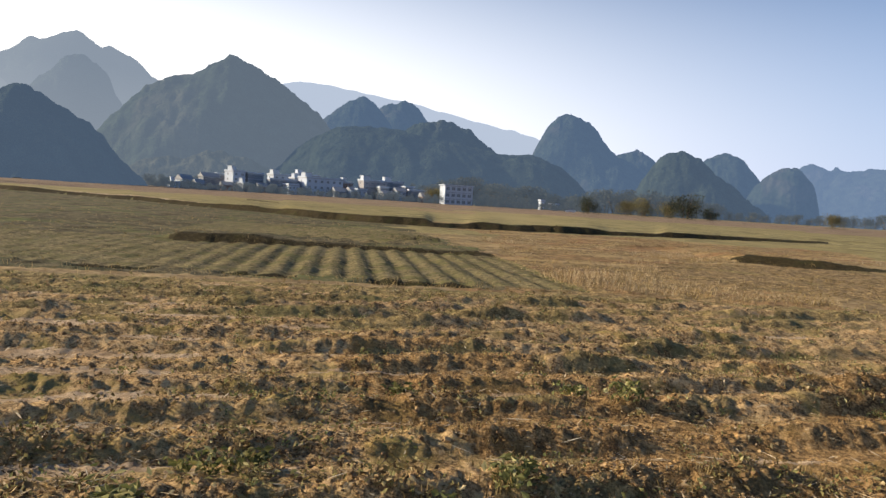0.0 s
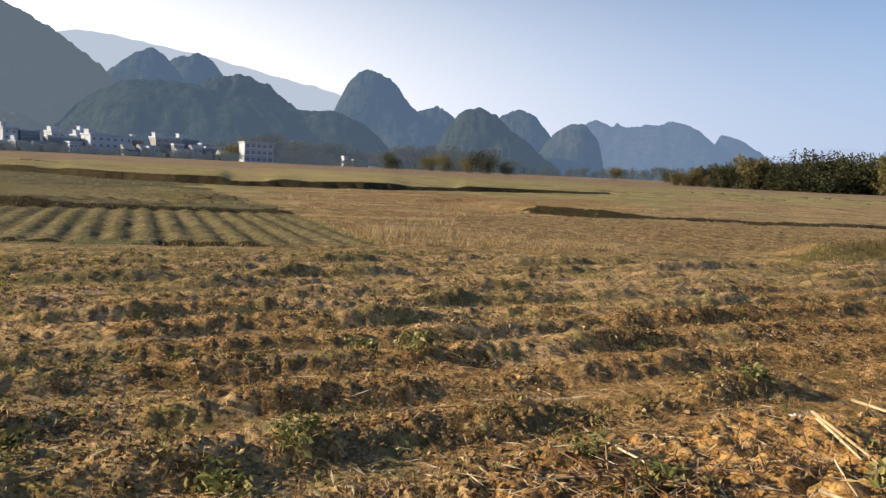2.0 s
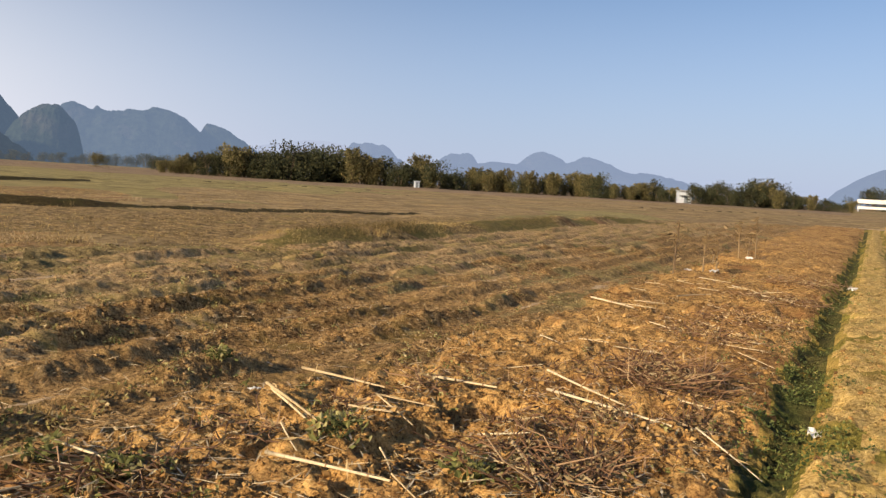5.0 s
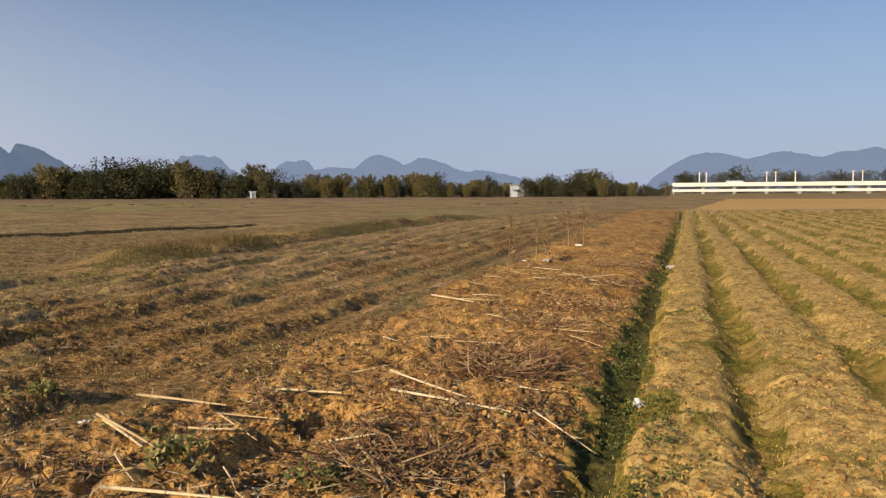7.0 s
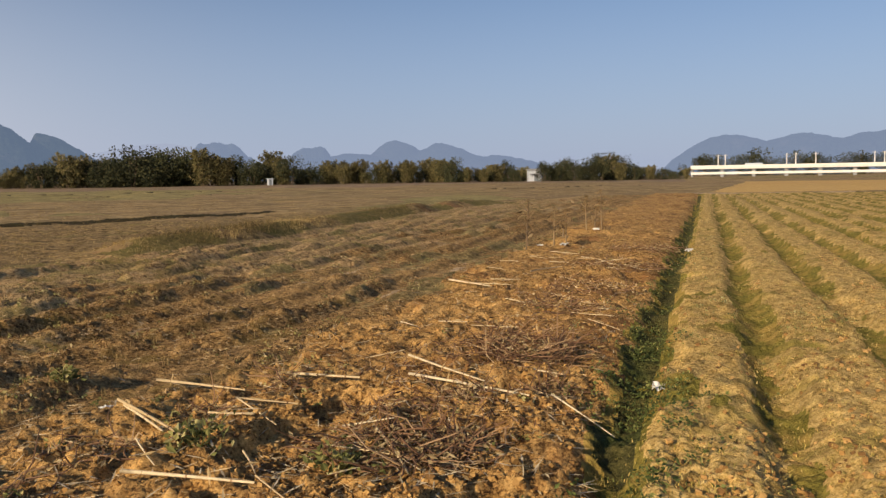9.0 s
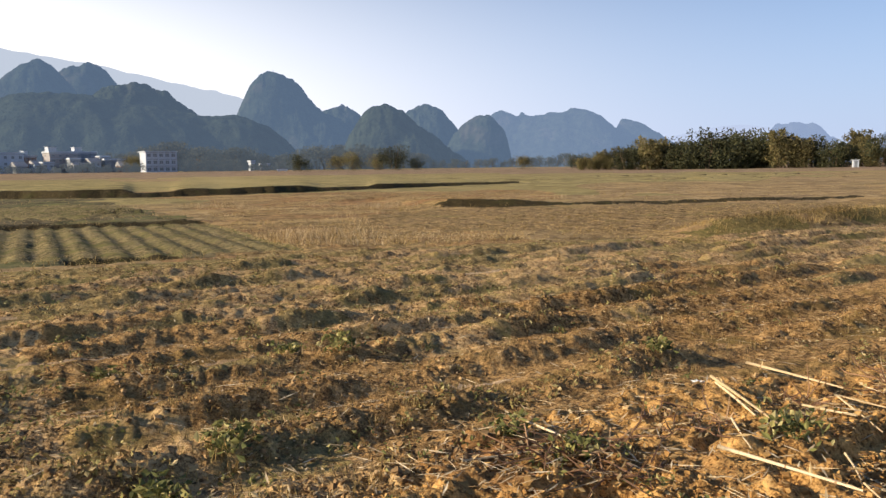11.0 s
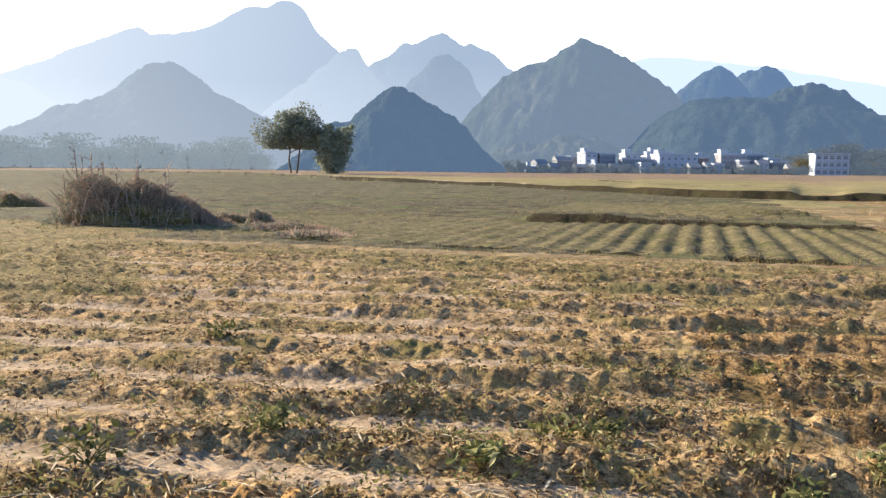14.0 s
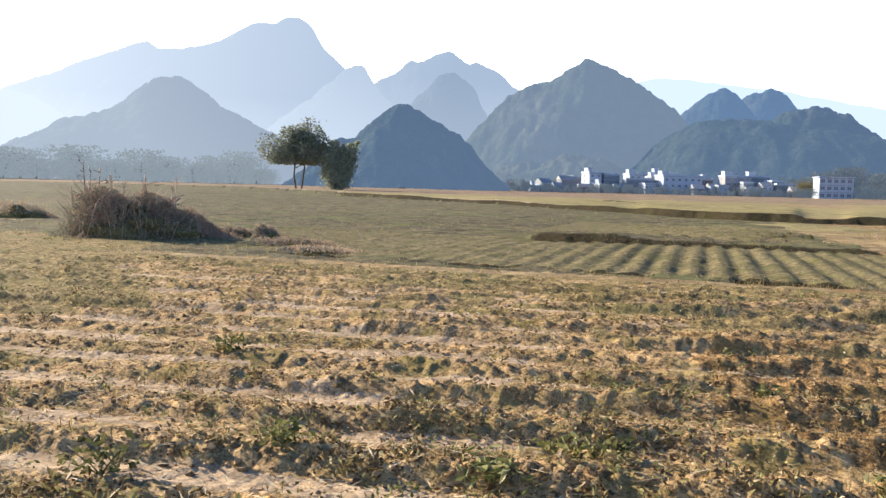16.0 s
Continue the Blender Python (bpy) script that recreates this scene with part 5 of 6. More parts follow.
def standing_stalk(x, y, height, seed, leaves):
    rng = np.random.default_rng(seed)
    ob = thing("dead_plant", x, y, land_height(x, y) - 0.02, 0, "thin dead plant standing upright in the field", "dead plant", "standing dead plants")
    lean = rng.normal(size=2) * 0.06 * height
    pts = [(0, 0, 0), (lean[0] * 0.4, lean[1] * 0.4, height * 0.5), (lean[0], lean[1], height)]
    v, q, t = tube(pts, [0.022, 0.018, 0.012], 5)
    part("stem", quick_mesh("stem", v, q, t, (M_DRYSTEM,), None, True), None, ob)
    for b in range(3):
        z = height * rng.uniform(0.3, 0.85)
        a = rng.uniform(0, 6.28)
        w = np.array([math.cos(a) * 0.22, math.sin(a) * 0.22, 0.2]) * height * 0.6
        o = np.array([lean[0] * z / height, lean[1] * z / height, z])
        v, q, t = tube([o, o + w * 0.6, o + w], [0.015, 0.012, 0.007], 4)
        part("branch", quick_mesh("branch", v, q, t, (M_DRYSTEM,)), None, ob)
    c = np.array([0, 0, height * 0.72]) + rng.normal(size=(leaves, 3)) * [0.12, 0.12, height * 0.2]
    c[:, 2] = np.clip(c[:, 2], 0.1, height)
    v, q = leaf_quads(rng, c, 0.17, 0.06, 0.1)
    part("withered_foliage", quick_mesh("withered_foliage", v, q, None, (M_DEADLEAF,)), None, ob)["kind"] = "stuff"


for k, (x, y, h, lv) in enumerate(((16.8, 7.86, 1.12, 14), (17.6, 8.2, 0.75, 20), (17.75, 7.6, 0.95, 16), (18.0, 7.4, 0.6, 14), (23.9, 9.22, 1.1, 30), (24.0, 9.0, 0.8, 26), (24.1, 8.8, 1.25, 20), (20.6, 8.6, 0.7, 12))):
    standing_stalk(x, y, h, 420 + k, lv)


def scrap(x, y, size, seed, label):
    """A crumpled sheet of paper or film."""
    rng = np.random.default_rng(seed)
    n = 6
    g = np.linspace(-0.5, 0.5, n)
    X, Y = np.meshgrid(g * size, g * size * 0.6)
    Z = 0.012 + rng.uniform(0, 0.3, (n, n)) * size
    k = (np.arange(n - 1)[:, None] * n + np.arange(n - 1)).ravel()
    q = np.column_stack([k, k + 1, k + n + 1, k + n])
    me = quick_mesh("scrap", np.column_stack([X.ravel(), Y.ravel(), Z.ravel()]), q, None, (M_PAPER,))
    bm = bmesh.new()
    bm.from_mesh(me)
    bmesh.ops.solidify(bm, geom=bm.faces[:], thickness=0.003)
    bm.to_mesh(me)
    bm.free()
    ob = new("paper_scrap", me)
    ob.matrix_basis = pose(x, y, land_height(x, y), 0, 0, rng.uniform(0, 360))
    tagged(ob, label, "litter", "pale scraps")


scrap(6.45, 1.72, 0.16, 1, "crumpled white scrap beside the ditch")
scrap(17.9, 7.4, 0.26, 2, "crumpled white sheet under dead plants")
scrap(17.3, 7.75, 0.15, 3, "torn white sheet under dead plants")
scrap(18.4, 4.62, 0.26, 4, "flat white scrap lying in the ditch")
scrap(23.9, 8.9, 0.22, 5, "pale torn sheet under dead plants")
scrap(3.76, 4.92, 0.09, 6, "small crumpled white scrap on soil")

# ---------------------------------------------------------------- bramble mound


# leaf and grass colours lightened to stand in for the sunward glare
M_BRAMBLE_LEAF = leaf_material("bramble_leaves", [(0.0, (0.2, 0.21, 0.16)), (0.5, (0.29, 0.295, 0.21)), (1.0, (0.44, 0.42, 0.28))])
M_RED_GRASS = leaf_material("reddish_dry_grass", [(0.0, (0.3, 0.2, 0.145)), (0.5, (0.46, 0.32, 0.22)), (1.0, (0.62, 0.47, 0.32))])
HUMP_AT, HUMP = (-1.0, -0.8, -0.4, 0.1, 0.6, 1.0), (0.15, 0.85, 1.0, 0.9, 0.62, 0.08)


def bramble(x, y, wide, deep, tall, canes, label, seed, leaves=2600, stems=()):
    """A hump of soil under leaves on one side and dry reddish canes on the other, with dead flower stems above."""
    rng = np.random.default_rng(seed)
    ob = thing("bramble_bush", x, y, land_height(x, y) - 0.05, 45, label, "bush", "dry brambles")
    bm = bmesh.new()
    bmesh.ops.create_icosphere(bm, subdivisions=4, radius=1.0)
    for v in bm.verts:
        k = 1 + 0.5 * noise.noise(v.co * 2.1) + 0.25 * noise.noise(v.co * 6.0)
        h = float(np.interp(v.co.x, HUMP_AT, HUMP))
        v.co = Vector((v.co.x * wide * 0.44 * k, v.co.y * deep * 0.42 * k, max(v.co.z, -0.1) * tall * 0.6 * h * k))
    part("mound", bm, M_STRIP, ob, "dark earth mound", True)
    half = wide * 0.5

    def top(u):
        return tall * np.interp(u, HUMP_AT, HUMP) * (0.8 + 0.5 * value_noise(u * 5 + seed, u * 0 + 1.5, 3))

    for name, mat, n, lo, hi, size, up, lab in (("foliage", M_BRAMBLE_LEAF, leaves, -1.0, 0.55, 0.1, 0.2, "grey-green leaves"), ("dry_grass", M_RED_GRASS, leaves, -0.75, 1.05, 0.24, 1.2, "reddish dry grass")):
        u = rng.uniform(lo, hi, n) + rng.normal(size=n) * 0.08
        w = rng.normal(size=n) * 0.42
        z = top(u) * np.sqrt(rng.uniform(0.02, 1, n)) * np.clip(1 - w ** 2 * 0.9, 0.1, 1)
        c = np.column_stack([u * half, w * deep * 0.5, z])
        v, q = leaf_quads(rng, c, size, size * (0.5 if name == "foliage" else 0.09), up)
        part(name, quick_mesh(name, v, q, None, (mat,)), None, ob, lab)["kind"] = "stuff"
    pieces = []
    for k in range(canes):
        u = rng.uniform(-1, 1.05)
        px, py = u * half, rng.normal() * deep * 0.22
        h = float(top(np.array(u))) * rng.uniform(0.5, 1.12)
        d = rng.normal(size=2) * 0.35 * h
        pieces.append(tube([(px, py, 0), (px + d[0] * 0.4, py + d[1] * 0.4, h * 0.7), (px + d[0], py + d[1], h)], [0.009, 0.007, 0.003], 4))
    v, q, t = joined(pieces)
    part("cane_tangle", quick_mesh("cane_tangle", v, q, t, (M_HAZETWIG,)), None, ob, "reddish-brown dry canes")["kind"] = "stuff"
    for u, h in stems:
        px, py = u * half + rng.normal() * 0.04, rng.normal() * 0.25
        d = rng.normal(size=2) * 0.1
        twigs = [tube([(px, py, 0), (px + d[0], py + d[1], h * 0.6), (px + 1.5 * d[0], py + d[1], h)], [0.026, 0.02, 0.012], 5)]
        for b in range(7):
            z = h * rng.uniform(0.5, 0.98)
            w = rng.normal(size=3) * [0.13, 0.13, 0.05] + [0, 0, 0.1]
            o = np.array([px + d[0] * min(1.5, z / h * 1.6), py + d[1], z])
            twigs.append(tube([o, o + w * 0.5, o + w * 1.2], [0.012, 0.010, 0.014], 4))
        v, q, t = joined(twigs)
        part("dead_stem", quick_mesh("dead_stem", v, q, t, (M_HAZETWIG,)), None, ob)
    return ob


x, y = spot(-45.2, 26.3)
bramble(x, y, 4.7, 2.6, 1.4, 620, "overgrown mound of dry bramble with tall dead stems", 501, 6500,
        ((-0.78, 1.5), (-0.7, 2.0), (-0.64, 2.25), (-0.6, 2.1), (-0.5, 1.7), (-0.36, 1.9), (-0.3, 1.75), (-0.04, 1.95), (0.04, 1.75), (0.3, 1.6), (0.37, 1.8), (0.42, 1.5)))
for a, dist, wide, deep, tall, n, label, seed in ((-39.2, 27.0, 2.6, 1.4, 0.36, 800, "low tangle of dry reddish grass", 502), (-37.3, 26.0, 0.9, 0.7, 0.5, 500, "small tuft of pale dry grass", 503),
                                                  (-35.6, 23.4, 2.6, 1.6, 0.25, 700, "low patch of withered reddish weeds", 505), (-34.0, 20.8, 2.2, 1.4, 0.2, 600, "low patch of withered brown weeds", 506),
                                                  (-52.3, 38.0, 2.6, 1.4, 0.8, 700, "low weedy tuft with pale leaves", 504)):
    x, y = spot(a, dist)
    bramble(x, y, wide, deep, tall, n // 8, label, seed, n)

# ---------------------------------------------------------------- loose stuff on the fields
M_CLOD = straw_material("soil_clod", [(0.0, (0.12, 0.072, 0.034)), (0.5, (0.29, 0.185, 0.085)), (1.0, (0.52, 0.36, 0.18))], 0.95)
M_BEDCLOD = straw_material("orange_clod", [(0.0, (0.16, 0.08, 0.028)), (0.5, (0.36, 0.2, 0.063)), (1.0, (0.6, 0.37, 0.135))], 0.95)
M_LITTER = leaf_material("dry_litter", [(0.0, (0.07, 0.04, 0.02)), (0.3, (0.2, 0.125, 0.055)), (0.65, (0.48, 0.33, 0.15)), (1.0, (0.8, 0.66, 0.42))])
M_BLADE = leaf_material("dry_blades", [(0.0, (0.16, 0.105, 0.04)), (0.5, (0.36, 0.255, 0.095)), (1.0, (0.55, 0.42, 0.19))])
M_GRASS = leaf_material("field_grass", [(0.0, (0.12, 0.12, 0.025)), (0.35, (0.27, 0.225, 0.055)), (0.7, (0.48, 0.36, 0.11)), (1.0, (0.6, 0.46, 0.19))])
M_WEED = leaf_material("green_weeds", [(0.0, (0.06, 0.07, 0.026)), (0.45, (0.14, 0.15, 0.05)), (0.8, (0.28, 0.26, 0.09)), (1.0, (0.5, 0.45, 0.22))])
M_STRAWBROWN = leaf_material("brown_blades", [(0.0, (0.05, 0.04, 0.018)), (0.6, (0.13, 0.095, 0.04)), (1.0, (0.3, 0.22, 0.09))])
stuff_rng = np.random.default_rng(900)


def strewn(n, r0, r1, kinds, chance=None):
    """Points over the plan, denser towards the near field, on the given kinds of ground."""
    r = np.exp(stuff_rng.uniform(math.log(r0), math.log(r1), n))
    a = np.radians(stuff_rng.uniform(-58, 92, n))
    x, y = np.sin(a) * r, np.cos(a) * r
    z, kind = relief(x, y)
    keep = np.isin(kind, kinds)
    if chance is not None:
        keep &= stuff_rng.uniform(size=n) < chance(x, y, kind)
    return x[keep], y[keep], z[keep]


def on_ridge(x, y):
    """1 on the rows' crests and near faces, little in the furrows."""
    p = row_phase(x, y)
    return 0.12 + 0.88 * smooth(0.08, 0.2, p) * (1 - smooth(0.45, 0.8, p))


def stuff(name, me, label, category):
    return tagged(new(name, me), label, category, kind="stuff")


def flattened(v, c, amount):
    """Lays leaf cards flatter about their centres."""
    v = v.reshape(-1, 4, 3)
    v[:, :, 2] = c[:, 2][:, None] + (v[:, :, 2] - c[:, 2][:, None]) * amount
    return v.reshape(-1, 3)


# clods
x, y, z = strewn(115000, 2.6, 24, (0, 1, 2, 13, 14, 15), lambda x, y, k: np.where((k == 1) | (k == 2), np.where(k == 1, 0.9, 0.4), 0.65 * on_ridge(x, y)) * (0.2 + 0.8 * smooth(-0.1, 0.2, fbm(x * 1.7, y * 1.7, 3, 83))))
n = len(x)
size = np.clip(stuff_rng.gamma(1.4, 0.0052, n) + 0.004, 0, 0.027)
cube = np.array([(i, j, k) for i in (-1, 1) for j in (-1, 1) for k in (-1, 1)], dtype=float) * 0.72
v = cube[None] * (1 + stuff_rng.uniform(-0.5, 0.35, (n, 8, 3)))
for axis in ((0, 1), (1, 2), (0, 2)):
    ang = stuff_rng.uniform(0, 6.28, n)
    ca, sa = np.cos(ang)[:, None], np.sin(ang)[:, None]
    p, q = v[:, :, axis[0]].copy(), v[:, :, axis[1]].copy()
    v[:, :, axis[0]], v[:, :, axis[1]] = p * ca - q * sa, p * sa + q * ca
v = v * [1, 1, 0.75] * size[:, None, None] + np.column_stack([x, y, z + size * 0.3])[:, None, :]
face = np.array([(0, 1, 3, 2), (4, 6, 7, 5), (0, 4, 5, 1), (2, 3, 7, 6), (0, 2, 6, 4), (1, 5, 7, 3)])
t = (face[None] + (np.arange(n) * 8)[:, None, None]).reshape(-1, 4)
on_bed = np.repeat((row_frame(x, y)[1] < 3.4).astype(int), 6)
stuff("soil_clods", quick_mesh("soil_clods", v.reshape(-1, 3), t, None, (M_CLOD, M_BEDCLOD), on_bed, False), "loose brown soil clods on rows and beds", "soil")

# dry leaves and chaff
x, y, z = strewn(200000, 2.6, 34, (0, 1, 13, 14, 15), lambda x, y, k: np.where(k == 1, 0.3, 0.15 + 0.5 * on_ridge(x, y)) * smooth(-0.2, 0.2, fbm(x * 1.3, y * 1.3, 3, 71)))
c = np.column_stack([x, y, z + stuff_rng.uniform(0.005, 0.04, len(x))])
v, q = leaf_quads(stuff_rng, c, 0.048, 0.016, 0.0)
v = flattened(v, c, 0.55)
stuff("dry_litter", quick_mesh("dry_litter", v, q, None, (M_LITTER,)), "dry leaves and chaff strewn over the soil", "plant litter")

# straw
x, y, z = strewn(60000, 2.6, 34, (0, 1, 13, 14, 15), lambda x, y, k: np.where(k == 1, 0.2, 0.05))
c = np.column_stack([x, y, z + 0.035])
v, q = leaf_quads(stuff_rng, c, 0.2, 0.013, 0.0)
stuff("loose_straw", quick_mesh("loose_straw", flattened(v, c, 0.2), q, None, (M_STALK,)), "short pale straw pieces on the soil", "straw")


# withered reddish growth along the bed
M_REDLITTER = leaf_material("reddish_litter", [(0.0, (0.07, 0.035, 0.022)), (0.5, (0.19, 0.1, 0.06)), (0.85, (0.32, 0.19, 0.11)), (1.0, (0.5, 0.36, 0.22))])
x, y, z = strewn(90000, 5.0, 45, (1,), lambda x, y, k: 0.75 * np.exp(-((row_frame(x, y)[1] - 1.7) / 0.75) ** 2) * smooth(-0.12, 0.14, fbm(x * 1.1, y * 1.1, 3, 76)))
c = np.column_stack([x, y, z + stuff_rng.uniform(0.0, 0.09, len(x))])
v, q = leaf_quads(stuff_rng, c, 0.1, 0.014, 0.3)
stuff("withered_strip", quick_mesh("withered_strip", v, q, None, (M_REDLITTER,)), "reddish-brown withered growth strewn along the bed", "plant litter")

# withered low plants in clumps on the rows
M_WITHERED = leaf_material("withered_plants", [(0.0, (0.05, 0.036, 0.02)), (0.35, (0.12, 0.085, 0.04)), (0.65, (0.19, 0.15, 0.06)), (0.9, (0.26, 0.24, 0.09)), (1.0, (0.5, 0.4, 0.22))])
x, y, z = strewn(24000, 2.6, 30, (0, 13, 14, 15), lambda x, y, k: np.where(k == 13, 0.12, np.where(k == 15, 0.55, 0.32)) * on_ridge(x, y) * smooth(-0.05, 0.2, fbm(x * 1.2, y * 1.2, 3, 74)))
n = len(x)
tall = stuff_rng.uniform(0.03, 0.11, n)
c = np.repeat(np.column_stack([x, y, z]), 12, axis=0)
c = c + stuff_rng.normal(size=c.shape) * [0.05, 0.05, 0.0] + np.column_stack([np.zeros(12 * n), np.zeros(12 * n), stuff_rng.uniform(0.05, 1.0, 12 * n) * np.repeat(tall, 12)])
v, q = leaf_quads(stuff_rng, c, 0.05, 0.024, 0.2)
stuff("withered_plants", quick_mesh("withered_plants", v, q, None, (M_WITHERED,)), "withered brown and olive plants along the rows", "plants")


def tufts(x, y, z, blades, height, spread, width, lean=0.5):
    """Tufts of tapering blades, one triangle pair each."""
    n = len(x) * blades
    bx, by, bz = np.repeat(x, blades), np.repeat(y, blades), np.repeat(z, blades)
    bx = bx + stuff_rng.normal(size=n) * spread
    by = by + stuff_rng.normal(size=n) * spread
    h = np.repeat(np.broadcast_to(height, x.shape), blades) * stuff_rng.uniform(0.45, 1.2, n)
    a = stuff_rng.uniform(0, 6.28, n)
    d = stuff_rng.uniform(0.1, 1.0, n) * lean * h
    w = np.repeat(np.broadcast_to(width, x.shape), blades)
    px, py = -np.sin(a) * w, np.cos(a) * w
    base = np.column_stack([bx, by, bz - 0.01])
    mid = base + np.column_stack([np.cos(a) * d * 0.4, np.sin(a) * d * 0.4, h * 0.65])
    tip = base + np.column_stack([np.cos(a) * d, np.sin(a) * d, h])
    side = np.column_stack([px, py, np.zeros(n)])
    v = np.stack([base - side, base + side, mid + side * 0.7, tip, mid - side * 0.7], 1).reshape(-1, 3)
    k = np.arange(n) * 5
    return v, np.column_stack([k, k + 1, k + 2, k + 4]), np.column_stack([k + 4, k + 2, k + 3])


# dry grass on the ridges, fallow ground and banks
x, y, z = strewn(40000, 2.6, 34, (0, 13, 14, 15), lambda x, y, k: 0.3 * on_ridge(x, y) * smooth(-0.1, 0.2, fbm(x * 0.9, y * 0.9, 3, 73)))
v, q, t = tufts(x, y, z, 5, 0.075, 0.035, 0.0035, 0.9)
stuff("dry_grass", quick_mesh("dry_grass", v, q, t, (M_BLADE,)), "short dry grass among the ploughed rows", "grass")
x, y, z = strewn(60000, 13, 75, (4, 5, 6, 7, 8), lambda x, y, k: np.where(k == 8, 0.2, np.where(k == 4, 0.3 * smooth(-0.1, 0.2, fbm(x * 0.3, y * 0.3, 3, 91)), 0.07)))
r = np.hypot(x, y)
v, q, t = tufts(x, y, z, 5, 0.07 + 0.12 * value_noise(x * 0.4, y * 0.4, 5) ** 2, 0.10, 0.003 + r * 0.00007, 1.6)
stuff("dry_grass", quick_mesh("dry_grass", v, q, t, (M_BLADE,)), "straw-coloured dry grass on fallow fields and banks", "grass")
x, y, z = strewn(90000, 13, 50, (4, 8, 10), lambda x, y, k: ((np.abs(row_frame(x, y)[1] - field_edge(row_frame(x, y)[0]) - 0.3) < 0.7) & (x > 12)) * 1.0)
tall = value_noise(x * 0.45, y * 0.45, 6) ** 2
v, q, t = tufts(x, y, z, 6, 0.04 + 0.32 * tall, 0.14, 0.004, 2.0)
shade_of = np.repeat((value_noise(x * 0.5 + 9, y * 0.5, 8) > 0.38).astype(int), 6)
stuff("tall_grass", quick_mesh("tall_grass", v, q, t, (M_BLADE, M_STRAWBROWN), np.concatenate([shade_of, shade_of])), "taller dry grass along the field's edge", "grass")

M_GOLDGRASS = leaf_material("golden_dry_grass", [(0.0, (0.2, 0.145, 0.08)), (0.5, (0.37, 0.275, 0.15)), (1.0, (0.54, 0.43, 0.26))])
x, y, z = strewn(60000, 17, 48, (4,), lambda x, y, k: 0.7 * smooth(-0.05, 0.25, fbm(x * 0.35, y * 0.35, 3, 92)) * (np.abs(row_frame(x, y)[1] - field_edge(row_frame(x, y)[0])) > 1.0))
v, q, t = tufts(x, y, z, 6, 0.06 + 0.3 * value_noise(x * 0.3, y * 0.3, 15) ** 2, 0.16, 0.005, 1.4)
stuff("golden_grass", quick_mesh("golden_grass", v, q, t, (M_GOLDGRASS,)), "fuzzy golden dry grass on the fallow field", "grass")

# grass on the beds beyond the ditch
x, y, z = strewn(40000, 2.6, 60, (2, 12), lambda x, y, k: 0.15 + 0.85 * smooth(-0.05, 0.15, fbm(x * 0.9, y * 0.9, 3, 97)))
v, q, t = tufts(x, y, z, 7, 0.022, 0.05, 0.0035 + np.hypot(x, y) * 0.0001, 2.6)
stuff("bed_grass", quick_mesh("bed_grass", v, q, t, (M_GRASS,)), "short yellow-green grass on the beds", "grass")

# green weeds in patches, and darker ones along the ditch
M_DITCHWEED = leaf_material("ditch_weeds", [(0.0, (0.03, 0.045, 0.016)), (0.6, (0.085, 0.11, 0.032)), (1.0, (0.2, 0.21, 0.07))])


def leafy_patches(name, x, y, z, leaves, tall, spread, mat, label):
    n = len(x)
    c = np.repeat(np.column_stack([x, y, z]), leaves, axis=0)
    c = c + stuff_rng.normal(size=c.shape) * [spread, spread, 0.0] + np.column_stack([np.zeros(leaves * n), np.zeros(leaves * n), stuff_rng.uniform(0.01, tall, leaves * n)])
    v, q = leaf_quads(stuff_rng, c, 0.036, 0.02, 0.3)
    stuff(name, quick_mesh(name, v, q, None, (mat,)), label, "weeds")


def ditch_side(x, y):
    along, across = row_frame(x, y)
    return across + 0.0145 * along - 0.36


x, y, z = strewn(34000, 2.6, 40, (0, 1, 2, 8, 13, 14, 15), lambda x, y, k: smooth(0.04, 0.25, fbm(x * 2.6, y * 2.6, 2, 79)) * np.where((k == 0) | (k >= 13), np.where(k == 15, 0.5, 0.12), np.where(k == 2, 0.2, 0.1)))
leafy_patches("green_weeds", x, y, z, 9, 0.07, 0.04, M_WEED, "small green weeds in patches on the soil")
x, y, z = strewn(60000, 2.6, 40, (1, 2, 12, 16), lambda x, y, k: np.exp(-(ditch_side(x, y) / 0.3) ** 2) * smooth(-0.06, 0.16, fbm(x * 1.4, y * 1.4, 3, 78)))
leafy_patches("ditch_weeds", x, y, z, 9, 0.09, 0.05, M_DITCHWEED, "dark green weeds growing along the ditch")


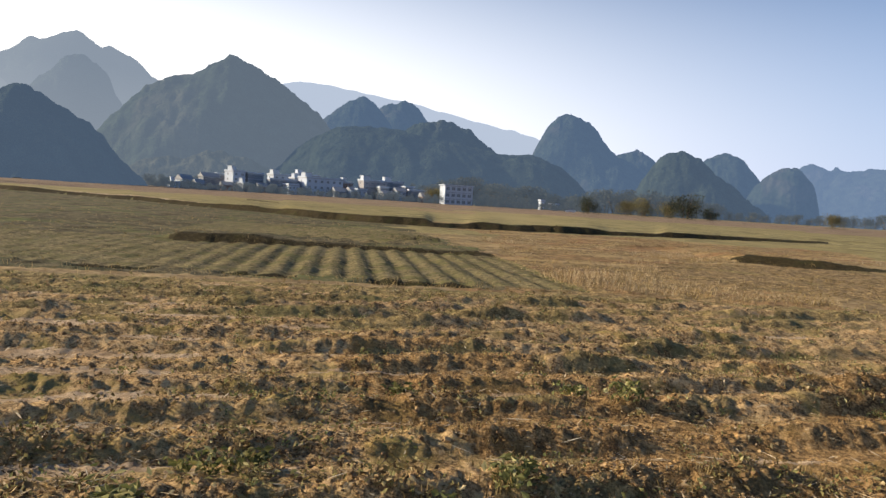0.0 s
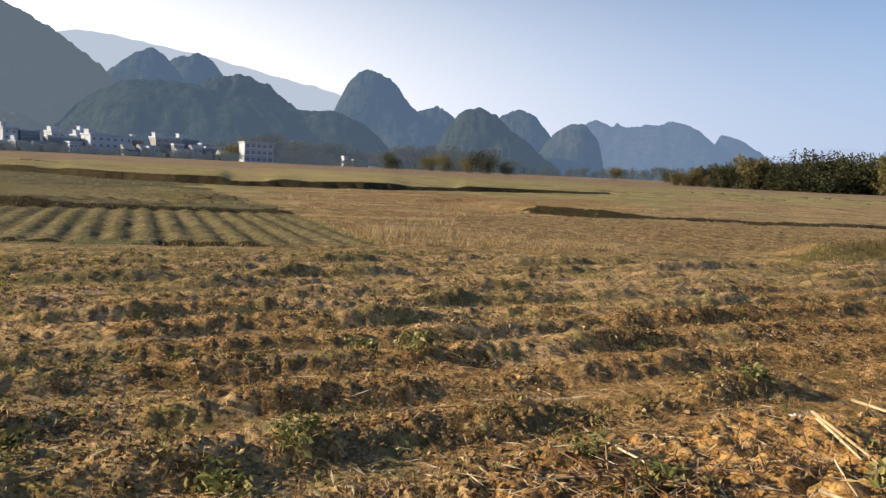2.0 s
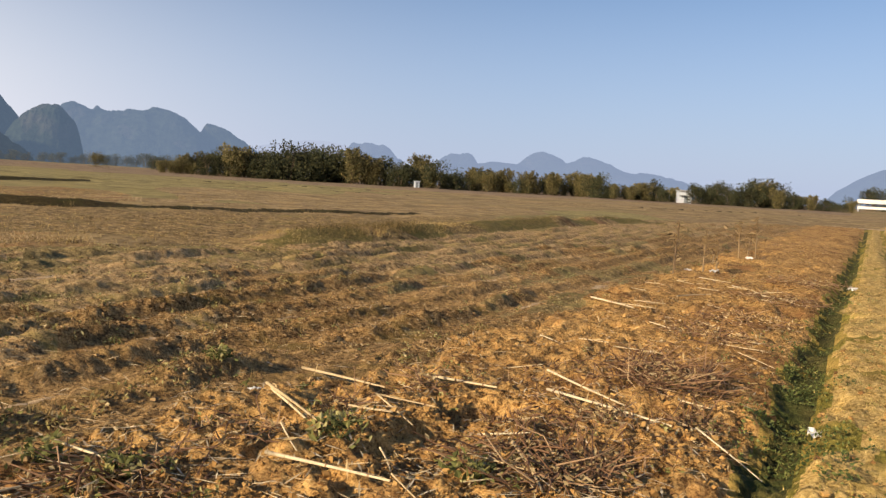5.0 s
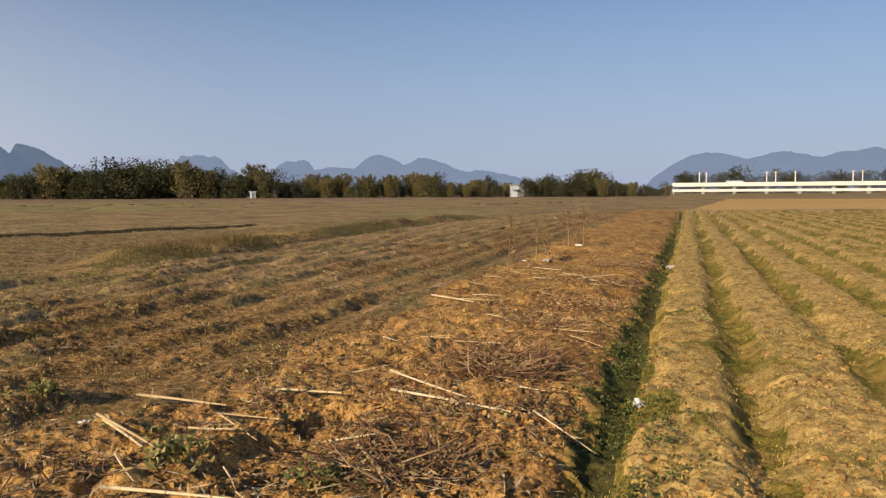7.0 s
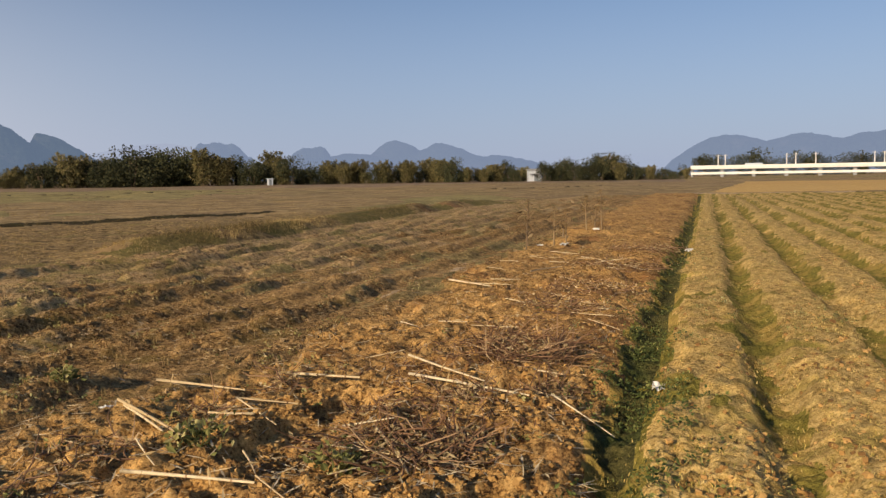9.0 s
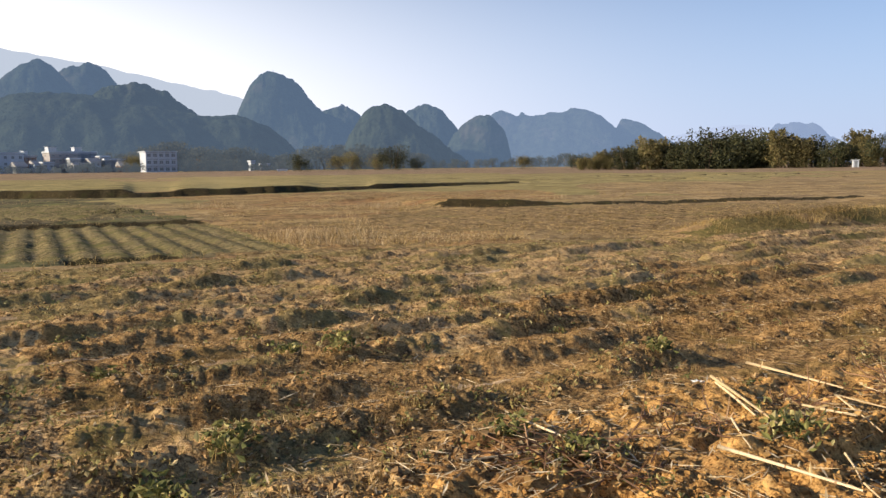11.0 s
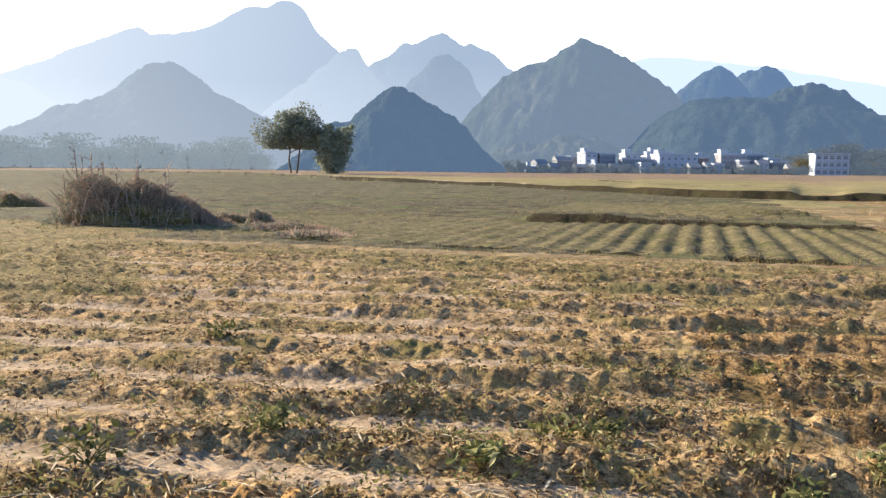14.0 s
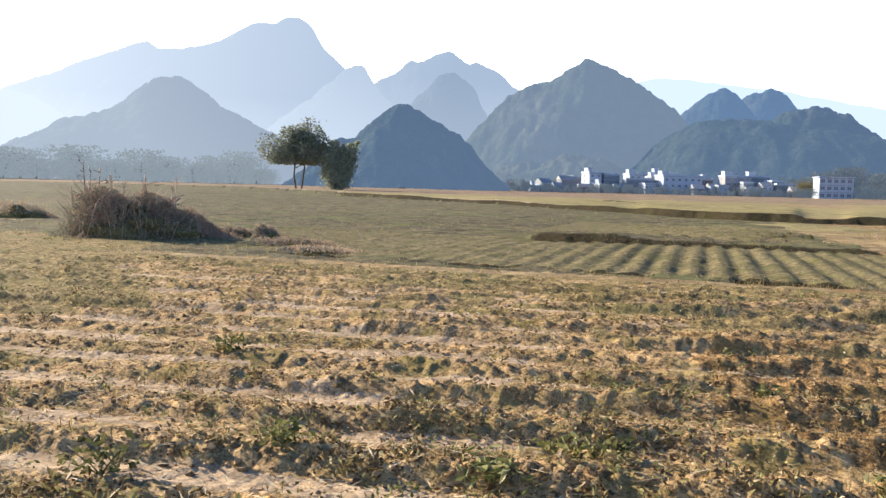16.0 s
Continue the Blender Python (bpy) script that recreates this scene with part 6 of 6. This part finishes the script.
def weed_plant(x, y, radius, seed):
    rng = np.random.default_rng(seed)
    ob = thing("weed", x, y, land_height(x, y), 0, "leafy green weed growing from the bare soil", "weed", "leafy weeds")
    pieces = []
    for k in range(7):
        a = rng.uniform(0, 6.28)
        e = np.array([math.cos(a) * radius * 0.6, math.sin(a) * radius * 0.6, radius * rng.uniform(0.35, 0.8)])
        pieces.append(tube([(0, 0, 0), e * [0.5, 0.5, 0.6], e], [0.005, 0.004, 0.002], 4))
    v, q, t = joined(pieces)
    part("stem", quick_mesh("stem", v, q, t, (M_WEED,)), None, ob)["kind"] = "stuff"
    c = rng.normal(size=(90, 3)) * [radius * 0.42, radius * 0.42, radius * 0.2] + [0, 0, radius * 0.42]
    c[:, 2] = np.clip(c[:, 2], 0.01, None)
    v, q = leaf_quads(rng, c, 0.065, 0.035, 0.25)
    part("foliage", quick_mesh("foliage", v, q, None, (M_WEED,)), None, ob)["kind"] = "stuff"


for k, (x, y, r) in enumerate(((-1.39, 4.62, 0.2), (-0.04, 4.19, 0.16), (1.48, 6.85, 0.22), (3.45, 3.6, 0.22), (3.56, 2.62, 0.18), (1.95, 4.3, 0.15), (2.15, 3.85, 0.18), (0.34, 4.55, 0.2), (1.11, 7.3, 0.15),
                               (-1.66, 4.0, 0.22), (-3.6, 3.1, 0.25), (-1.2, 4.85, 0.15), (-3.0, 3.9, 0.18), (-0.4, 6.9, 0.16), (3.9, 5.6, 0.14), (-5.2, 6.1, 0.2))):
    weed_plant(x, y, r, 600 + k)

# stubble and clumps over the fallow fields, coarser with distance
x, y, z = strewn(150000, 12, 90, (3, 4, 5, 6, 7), lambda x, y, k: np.where(k == 7, 0.5, np.where(k == 4, 0.5, np.where(k == 3, 0.1, 0.25))) * smooth(-0.2, 0.2, fbm(x * 0.5, y * 0.5, 3, 93)))
r = np.hypot(x, y)
c = np.column_stack([x, y, z + 0.02])
v, q = leaf_quads(stuff_rng, c, 0.06 + 0.001 * r, 0.025 + 0.0005 * r, 0.0)
stuff("stubble", quick_mesh("stubble", flattened(v, c, 0.5), q, None, (M_BLADE,)), "dry stubble and clumps over the fallow fields", "stubble")
# dark growth hanging on the terrace banks, its colour deepened by the risers' shade
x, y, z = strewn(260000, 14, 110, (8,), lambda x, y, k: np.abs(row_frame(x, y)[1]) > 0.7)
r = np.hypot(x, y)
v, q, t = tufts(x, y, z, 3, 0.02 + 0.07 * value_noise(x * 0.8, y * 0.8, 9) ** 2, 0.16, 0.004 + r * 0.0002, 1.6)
M_DARKBLADE = leaf_material("shaded_bank_growth", [(0.0, (0.014, 0.012, 0.007)), (0.65, (0.04, 0.033, 0.014)), (1.0, (0.13, 0.1, 0.04))])
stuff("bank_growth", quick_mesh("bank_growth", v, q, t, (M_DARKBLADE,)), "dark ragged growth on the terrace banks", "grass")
